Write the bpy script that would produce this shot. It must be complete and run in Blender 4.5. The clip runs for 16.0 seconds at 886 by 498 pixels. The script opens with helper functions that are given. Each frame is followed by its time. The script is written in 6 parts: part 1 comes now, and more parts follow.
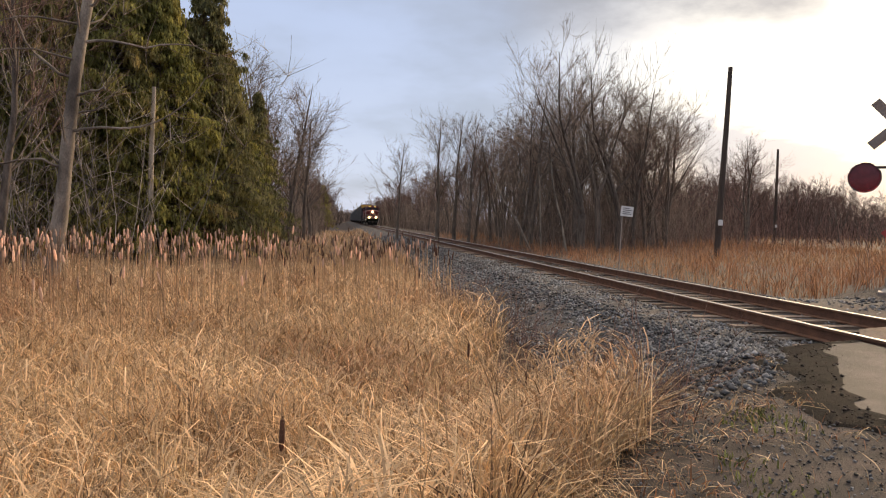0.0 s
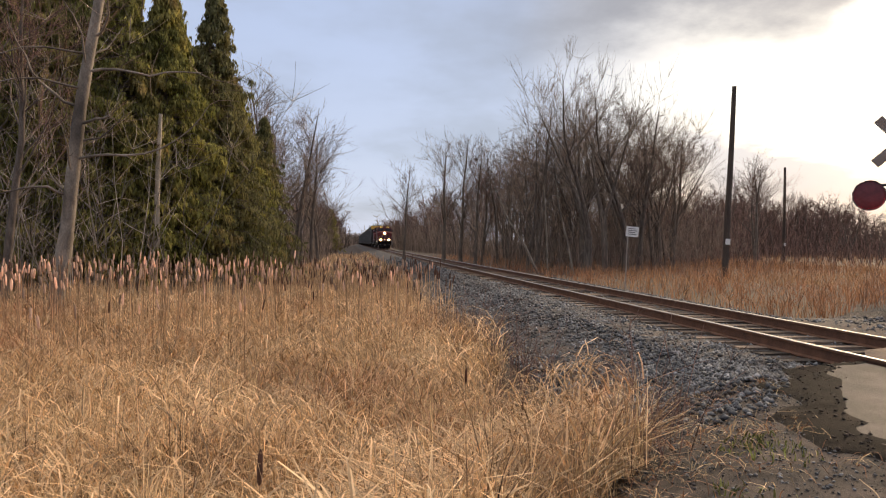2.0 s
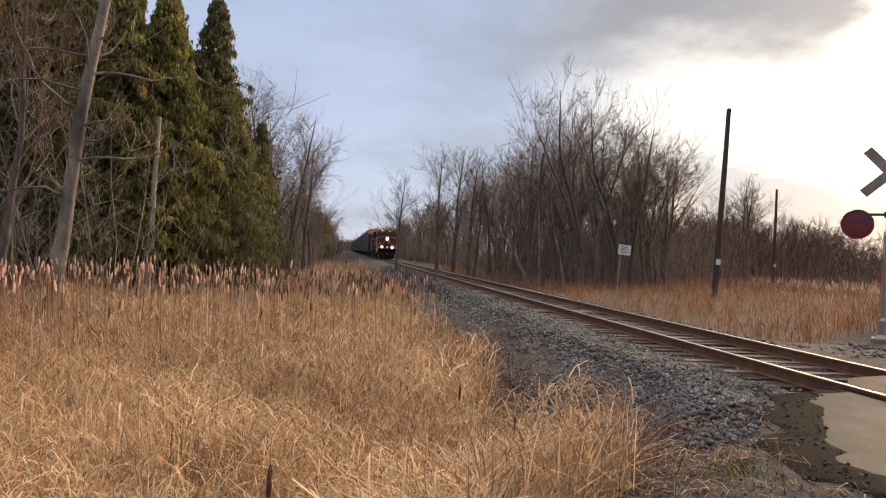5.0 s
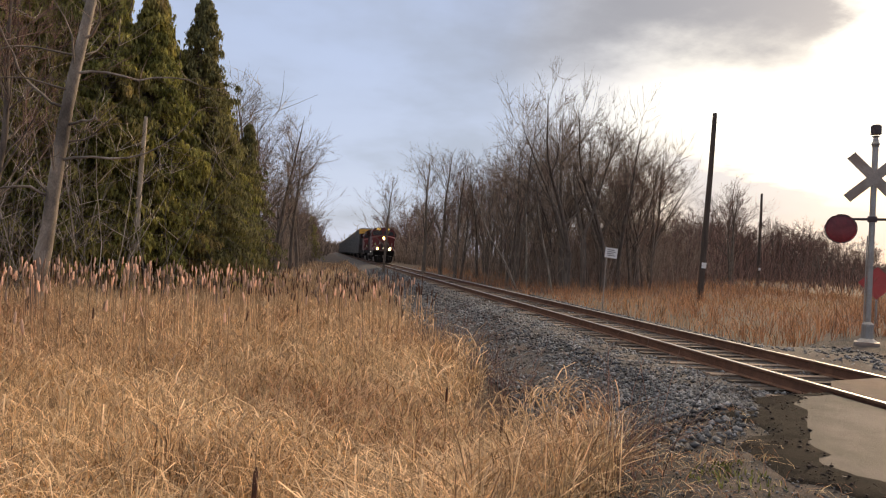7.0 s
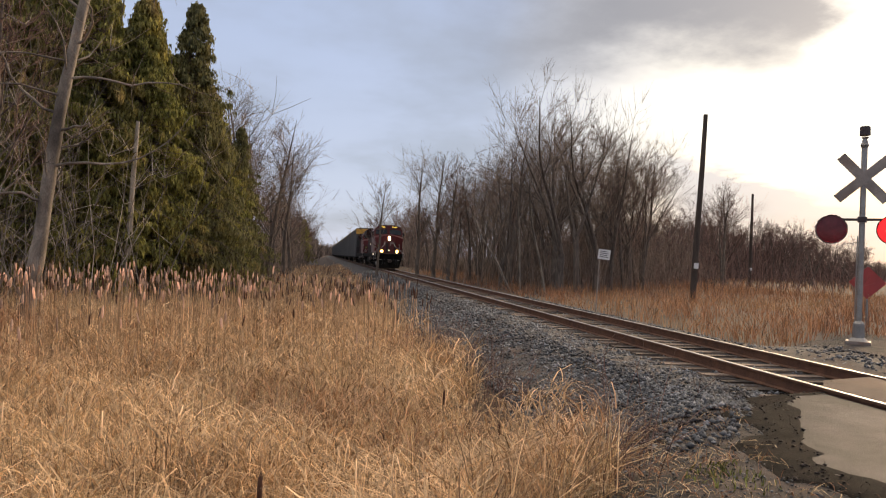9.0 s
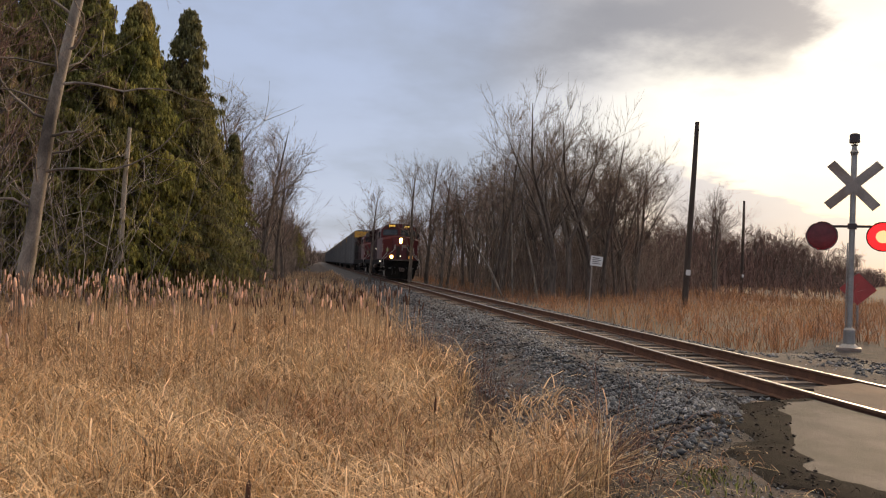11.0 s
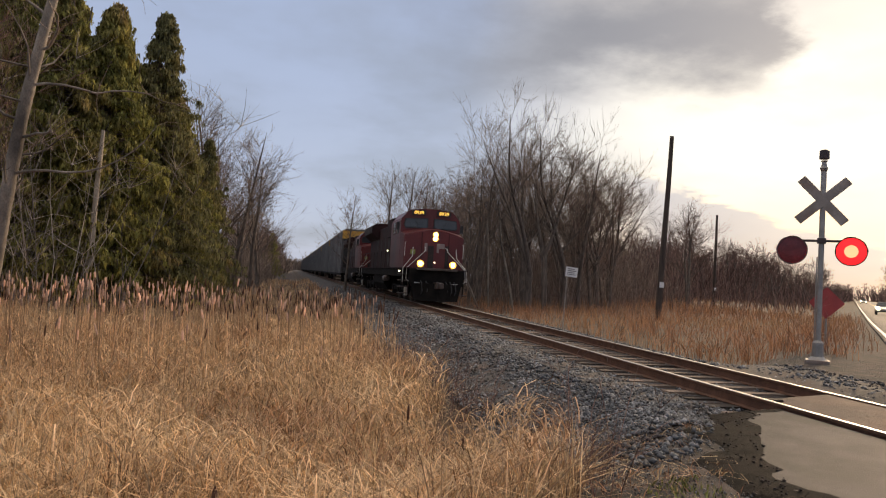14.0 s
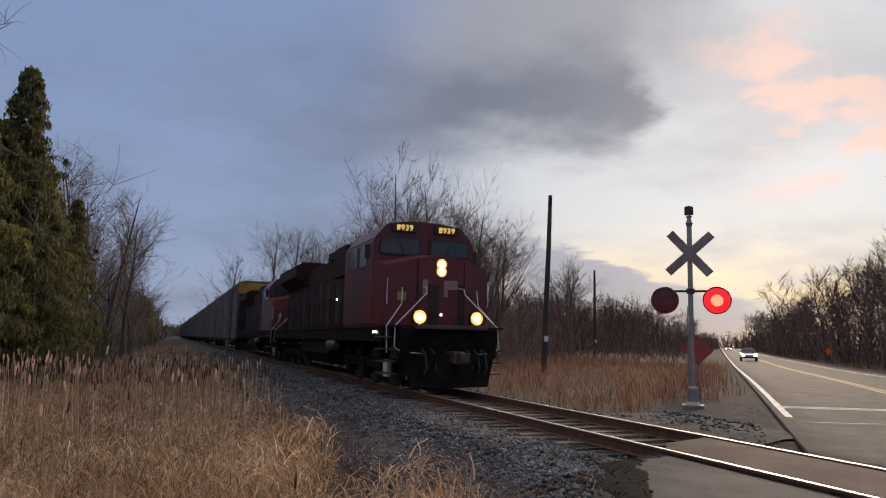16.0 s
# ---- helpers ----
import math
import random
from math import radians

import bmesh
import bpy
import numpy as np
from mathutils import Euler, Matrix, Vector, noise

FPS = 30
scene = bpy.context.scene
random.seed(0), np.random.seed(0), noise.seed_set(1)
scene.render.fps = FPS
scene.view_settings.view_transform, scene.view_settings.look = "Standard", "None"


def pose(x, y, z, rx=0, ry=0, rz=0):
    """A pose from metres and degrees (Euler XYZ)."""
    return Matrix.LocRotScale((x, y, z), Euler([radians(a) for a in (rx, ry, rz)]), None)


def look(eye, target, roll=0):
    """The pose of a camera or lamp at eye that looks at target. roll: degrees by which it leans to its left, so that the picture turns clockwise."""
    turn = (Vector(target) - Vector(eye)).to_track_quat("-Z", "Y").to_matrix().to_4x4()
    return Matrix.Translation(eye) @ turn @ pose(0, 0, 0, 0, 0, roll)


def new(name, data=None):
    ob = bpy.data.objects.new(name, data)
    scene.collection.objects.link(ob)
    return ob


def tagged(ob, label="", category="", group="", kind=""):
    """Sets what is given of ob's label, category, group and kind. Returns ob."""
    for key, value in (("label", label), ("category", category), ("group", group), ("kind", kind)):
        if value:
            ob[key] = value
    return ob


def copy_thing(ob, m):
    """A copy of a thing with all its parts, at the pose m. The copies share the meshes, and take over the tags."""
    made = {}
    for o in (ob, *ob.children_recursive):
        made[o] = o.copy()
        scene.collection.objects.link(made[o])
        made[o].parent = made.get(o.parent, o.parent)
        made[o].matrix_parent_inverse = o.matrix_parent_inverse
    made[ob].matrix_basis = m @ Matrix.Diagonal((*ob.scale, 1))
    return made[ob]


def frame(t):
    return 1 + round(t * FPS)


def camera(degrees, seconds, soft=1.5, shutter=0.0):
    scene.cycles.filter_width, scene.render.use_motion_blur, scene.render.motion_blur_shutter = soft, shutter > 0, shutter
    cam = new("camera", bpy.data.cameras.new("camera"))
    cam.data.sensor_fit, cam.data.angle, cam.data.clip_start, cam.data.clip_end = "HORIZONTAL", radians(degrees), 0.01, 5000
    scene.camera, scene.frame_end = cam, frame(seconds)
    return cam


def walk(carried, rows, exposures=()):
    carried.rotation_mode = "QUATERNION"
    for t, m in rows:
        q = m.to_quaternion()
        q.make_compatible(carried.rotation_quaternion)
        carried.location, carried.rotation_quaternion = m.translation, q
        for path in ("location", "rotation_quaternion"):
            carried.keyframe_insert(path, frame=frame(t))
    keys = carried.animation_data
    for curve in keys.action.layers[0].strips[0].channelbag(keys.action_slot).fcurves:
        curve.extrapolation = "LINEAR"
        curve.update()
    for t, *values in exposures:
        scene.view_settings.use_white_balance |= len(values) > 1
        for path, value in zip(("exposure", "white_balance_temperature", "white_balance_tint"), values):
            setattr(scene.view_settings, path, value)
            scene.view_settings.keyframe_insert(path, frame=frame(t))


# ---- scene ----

# ---- camera: held by hand at the roadside, it turns and sways a little ----
EYE = (0.0, 0.0, 1.328)
cam = camera(63.8, 16.0, soft=1.15)
PATH = [
        (0, -0.013, 0.172, -0.136, -2.167, -1.346, -7.996), (0.5, -0.017, 0.142, -0.146, -1.515, -0.739, -8.259), (1, -0.034, 0.126, -0.136, 0.276, -0.283, -7.917),
        (1.5, 0.058, 0.19, -0.136, 0.009, -0.278, -7.451), (2, 0.121, 0.206, -0.111, -0.419, -0.704, -7.342), (2.5, 0.072, 0.171, -0.094, -0.762, -1.127, -7.508),
        (3, 0.059, 0.152, -0.054, -0.954, -1.425, -7.486), (3.5, 0.024, 0.043, -0.005, 0.151, -1.692, -7.203), (4, 0.025, 0.029, -0.009, 0.253, -1.963, -7.325),
        (6.5, 0.018, 0.016, -0.007, 0.537, -3.03, -8.836), (7, 0.021, 0.028, -0.01, 0.571, -2.872, -9.007), (7.5, 0.003, 0.022, -0.002, 0.547, -2.74, -9.196),
        (8, 0.007, 0.012, -0.001, 0.789, -2.625, -9.394), (8.5, -0.003, -0.005, -0, 0.803, -2.521, -9.477), (9, -0.025, -0.024, 0.01, 0.774, -2.424, -9.587),
        (11.5, -0.002, -0.017, 0.004, 1.525, -2.587, -10.334), (12, 0.002, -0.01, 0.001, 1.67, -2.78, -10.524), (12.5, 0.001, 0.005, -0.001, 1.729, -2.917, -10.733),
        (13, -0.002, -0.008, -0.008, 1.774, -3.071, -10.964), (13.5, 0.002, -0.004, -0.009, 1.835, -3.106, -11.346), (14, 0.009, -0.001, -0.017, 2.212, -3.202, -12.074),
        (14.5, 0.015, 0.004, -0.02, 2.865, -3.176, -13.354), (15, 0.021, 0.001, -0.012, 3.785, -3.076, -15.208), (15.5, -0.01, 0.038, -0.046, 6.723, -2.466, -19.125),
        (16, 0.026, 0.096, -0.05, 7.344, -1.29, -21.003),
]
walk(cam, [(t, pose(EYE[0] + x, EYE[1] + y, EYE[2] + z, 90 + p, r, w)) for t, x, y, z, p, r, w in PATH],
     exposures=[(0.0, -0.15, 6900, 10), (4.0, -0.2, 6900, 10), (9.0, -0.25, 7000, 10), (12.5, -0.45, 7000, 10), (14.5, -0.5, 6800, 10), (15.0, -0.65, 6600, 10),
                (15.5, -0.9, 6100, 11), (16.0, -1.12, 5900, 12)])

# ---- sky and sun: a low sun behind broken cloud over the road ----
SUN_AZ, SUN_EL = 47.0, 20.0
world = bpy.data.worlds.new("evening_sky")
scene.world = world
world.use_nodes = True


def build_sky():
    nt = world.node_tree
    nt.nodes.clear()
    N, L = nt.nodes.new, nt.links.new

    def math(op, a, b=None, clamp=False):
        n = N("ShaderNodeMath")
        n.operation, n.use_clamp = op, clamp
        for i, v in enumerate((a, b)):
            if v is None:
                continue
            if isinstance(v, (int, float)):
                n.inputs[i].default_value = v
            else:
                L(v, n.inputs[i])
        return n.outputs[0]

    def ramp(v, lo, hi):
        n = N("ShaderNodeMapRange")
        n.interpolation_type = "SMOOTHSTEP"
        n.inputs["From Min"].default_value, n.inputs["From Max"].default_value = lo, hi
        L(v, n.inputs["Value"])
        return n.outputs[0]

    def mix(f, a, b):
        n = N("ShaderNodeMix")
        n.data_type = "RGBA"
        for i, v in ((0, f), (6, a), (7, b)):
            if isinstance(v, tuple):
                n.inputs[i].default_value = (*v, 1)
            elif isinstance(v, (int, float)):
                n.inputs[i].default_value = v
            else:
                L(v, n.inputs[i])
        return n.outputs[2]

    tc = N("ShaderNodeTexCoord")
    sep = N("ShaderNodeSeparateXYZ")
    L(tc.outputs["Generated"], sep.inputs[0])
    up = sep.outputs[2]

    def toward(az, el):
        a, e = radians(az), radians(el)
        n = N("ShaderNodeVectorMath")
        n.operation = "DOT_PRODUCT"
        n.inputs[1].default_value = (np.sin(a) * np.cos(e), np.cos(a) * np.cos(e), np.sin(e))
        L(tc.outputs["Generated"], n.inputs[0])
        return n.outputs["Value"]

    # cloud sheet: direction divided by its height, so that it flattens towards the horizon
    flat = math("ADD", math("MAXIMUM", up, 0.0), 0.22)
    cv = N("ShaderNodeCombineXYZ")
    L(math("DIVIDE", sep.outputs[0], flat), cv.inputs[0])
    L(math("DIVIDE", sep.outputs[1], flat), cv.inputs[1])

    def cloud(scale, detail, shift, rough=0.55):
        m = N("ShaderNodeMapping")
        m.inputs["Location"].default_value = shift
        L(cv.outputs[0], m.inputs[0])
        n = N("ShaderNodeTexNoise")
        n.inputs["Scale"].default_value, n.inputs["Detail"].default_value, n.inputs["Roughness"].default_value = scale, detail, rough
        L(m.outputs[0], n.inputs["Vector"])
        return n.outputs["Fac"]

    nishita = N("ShaderNodeTexSky")
    nishita.sky_type, nishita.sun_disc = "NISHITA", False
    nishita.sun_elevation, nishita.sun_rotation = radians(SUN_EL), radians(SUN_AZ)
    glow = ramp(toward(45, 3), 0.90, 1.0)
    wide = ramp(toward(44, 11), 0.85, 0.98)
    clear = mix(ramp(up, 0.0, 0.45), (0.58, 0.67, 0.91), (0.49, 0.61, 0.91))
    # overhead sky above the view, brightened as an added fill light on the scene
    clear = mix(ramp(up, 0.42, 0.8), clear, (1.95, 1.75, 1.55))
    clear = mix(wide, clear, (1.42, 1.37, 1.25))
    clear = mix(math("MULTIPLY", glow, ramp(up, 0.19, 0.03)), clear, (2.3, 1.55, 0.72))
    # soft grey layer
    soft = cloud(1.1, 5, (0.7, 0.2, 0))
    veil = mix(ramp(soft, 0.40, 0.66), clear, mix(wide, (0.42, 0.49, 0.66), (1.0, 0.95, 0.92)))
    # bearings in degrees, frayed by noise, for the separate banks of cloud
    az = math("MULTIPLY", math("ARCTAN2", sep.outputs[0], sep.outputs[1]), 57.296)
    el = math("MULTIPLY", math("ARCSINE", up), 57.296)

    def frayed(v, amount, scale, shift):
        return math("ADD", v, math("MULTIPLY", math("SUBTRACT", cloud(scale, 7, shift, 0.6), 0.5), amount))

    # one heavier bank of cloud above the trees by the road, with a pale upper side
    a1, e1 = frayed(az, 16, 2.6, (0.2, 0.6, 0)), frayed(el, 11, 1.9, (1.4, 0.3, 0))
    body = math("MULTIPLY", ramp(e1, 13.0, 18.5), ramp(e1, 30.0, 19.5))
    bank = math("MULTIPLY", math("MULTIPLY", body, ramp(a1, 39.0, 35.0)), ramp(a1, 4.0, 24.0))
    out = mix(math("MULTIPLY", bank, 0.93), veil, (0.27, 0.28, 0.34))
    upper = math("MULTIPLY", math("MULTIPLY", ramp(e1, 20.0, 26.0), ramp(a1, 50.0, 38.0)), ramp(a1, 10.0, 26.0))
    out = mix(math("MULTIPLY", upper, 0.75), out, (0.66, 0.62, 0.62))
    # low blue-grey bank behind the poles, its top sloping down towards the road
    e2 = frayed(el, 3.4, 5.0, (0.9, 0.1, 0))
    top = math("SUBTRACT", math("MULTIPLY", math("SUBTRACT", 55.5, az), 0.30), e2)
    low = math("MULTIPLY", math("MULTIPLY", ramp(top, -0.2, 0.5), ramp(az, 22.0, 29.0)), ramp(az, 47.0, 43.0))
    out = mix(math("MULTIPLY", low, 0.92), out, mix(ramp(top, 0.0, 4.0), (0.62, 0.62, 0.72), (0.42, 0.44, 0.58)))
    # pink flecks high over the road
    fleck = math("MULTIPLY", ramp(cloud(2.7, 7, (0.35, 0.9, 0), 0.6), 0.50, 0.62), math("MULTIPLY", ramp(az, 38.0, 46.0), math("MULTIPLY", ramp(el, 9.0, 14.0), ramp(el, 30.0, 20.0))))
    out = mix(math("MULTIPLY", fleck, 0.75), out, (1.9, 1.12, 0.80))
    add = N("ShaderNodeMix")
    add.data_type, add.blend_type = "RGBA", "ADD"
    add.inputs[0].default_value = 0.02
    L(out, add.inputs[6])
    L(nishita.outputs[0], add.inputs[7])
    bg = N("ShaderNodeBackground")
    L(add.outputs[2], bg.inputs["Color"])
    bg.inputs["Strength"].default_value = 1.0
    o = N("ShaderNodeOutputWorld")
    L(bg.outputs[0], o.inputs["Surface"])


build_sky()
sun = new("sun", bpy.data.lights.new("sun", "SUN"))
sun.data.energy, sun.data.angle, sun.data.color = 5.0, radians(16), (1.0, 0.74, 0.48)
sun.matrix_world = look((60, 55, 30), (60 - np.sin(radians(SUN_AZ)) * 10, 55 - np.cos(radians(SUN_AZ)) * 10, 30 - 10 * np.tan(radians(SUN_EL))))


# ---- materials ----
def material(name, a, b, rough=0.8, scale=6.0, bump=0.2, metal=0.0, fine=60.0, vary="", stretch=(1, 1, 1), emit=None, third=None, thin=0.0, spec=0.5):
    """Two-scale noise between colours a and b (and stains of a third). vary: 'island' or 'object' adds a random shift."""
    m = bpy.data.materials.new(name)
    m.use_nodes = True
    nt = m.node_tree
    N, L = nt.nodes.new, nt.links.new
    bs = nt.nodes["Principled BSDF"]
    tc = N("ShaderNodeTexCoord")
    mp = N("ShaderNodeMapping")
    mp.inputs["Scale"].default_value = stretch
    L(tc.outputs["Object"], mp.inputs[0])

    def noise_of(s, d):
        n = N("ShaderNodeTexNoise")
        n.inputs["Scale"].default_value, n.inputs["Detail"].default_value = s, d
        L(mp.outputs[0], n.inputs["Vector"])
        return n.outputs["Fac"]

    def mixed(f, c, d, mode="MIX"):
        n = N("ShaderNodeMix")
        n.data_type, n.blend_type = "RGBA", mode
        for i, v in ((0, f), (6, c), (7, d)):
            if isinstance(v, tuple):
                n.inputs[i].default_value = (*v[:3], 1)
            elif isinstance(v, (int, float)):
                n.inputs[i].default_value = v
            else:
                L(v, n.inputs[i])
        return n.outputs[2]

    def contrast(v, lo, hi):
        n = N("ShaderNodeMapRange")
        n.inputs["From Min"].default_value, n.inputs["From Max"].default_value = lo, hi
        L(v, n.inputs["Value"])
        return n.outputs[0]

    coarse, small = noise_of(scale, 5), noise_of(fine, 3)
    col = mixed(contrast(coarse, 0.32, 0.68), a, b)
    if third:
        col = mixed(contrast(noise_of(scale * 0.37, 4), 0.5, 0.66), col, third)
    dark = mixed(contrast(small, 0.3, 0.7), (0.72, 0.72, 0.72), (1.2, 1.2, 1.2))
    col = mixed(1.0, col, dark, "MULTIPLY")
    if vary:
        if vary == "island":
            r = N("ShaderNodeNewGeometry").outputs["Random Per Island"]
        else:
            r = N("ShaderNodeObjectInfo").outputs["Random"]
        rm = N("ShaderNodeMapRange")
        rm.inputs["To Min"].default_value, rm.inputs["To Max"].default_value = 0.3, 1.65
        L(r, rm.inputs["Value"])
        cm = N("ShaderNodeCombineXYZ")
        for i in range(3):
            L(rm.outputs[0], cm.inputs[i])
        col = mixed(1.0, col, cm.outputs[0], "MULTIPLY")
    L(col, bs.inputs["Base Color"])
    bs.inputs["Specular IOR Level"].default_value = spec
    bs.inputs["Roughness"].default_value, bs.inputs["Metallic"].default_value = rough, metal
    if bump:
        bp = N("ShaderNodeBump")
        bp.inputs["Strength"].default_value, bp.inputs["Distance"].default_value = bump, 0.02
        L(small, bp.inputs["Height"])
        L(bp.outputs[0], bs.inputs["Normal"])
    if emit:
        bs.inputs["Emission Color"].default_value, bs.inputs["Emission Strength"].default_value = (*emit[:3], 1), emit[3]
    if thin:
        tr, ms = N("ShaderNodeBsdfTranslucent"), N("ShaderNodeMixShader")
        L(col, tr.inputs["Color"])
        ms.inputs[0].default_value = thin
        L(bs.outputs[0], ms.inputs[1])
        L(tr.outputs[0], ms.inputs[2])
        L(ms.outputs[0], nt.nodes["Material Output"].inputs["Surface"])
    return m


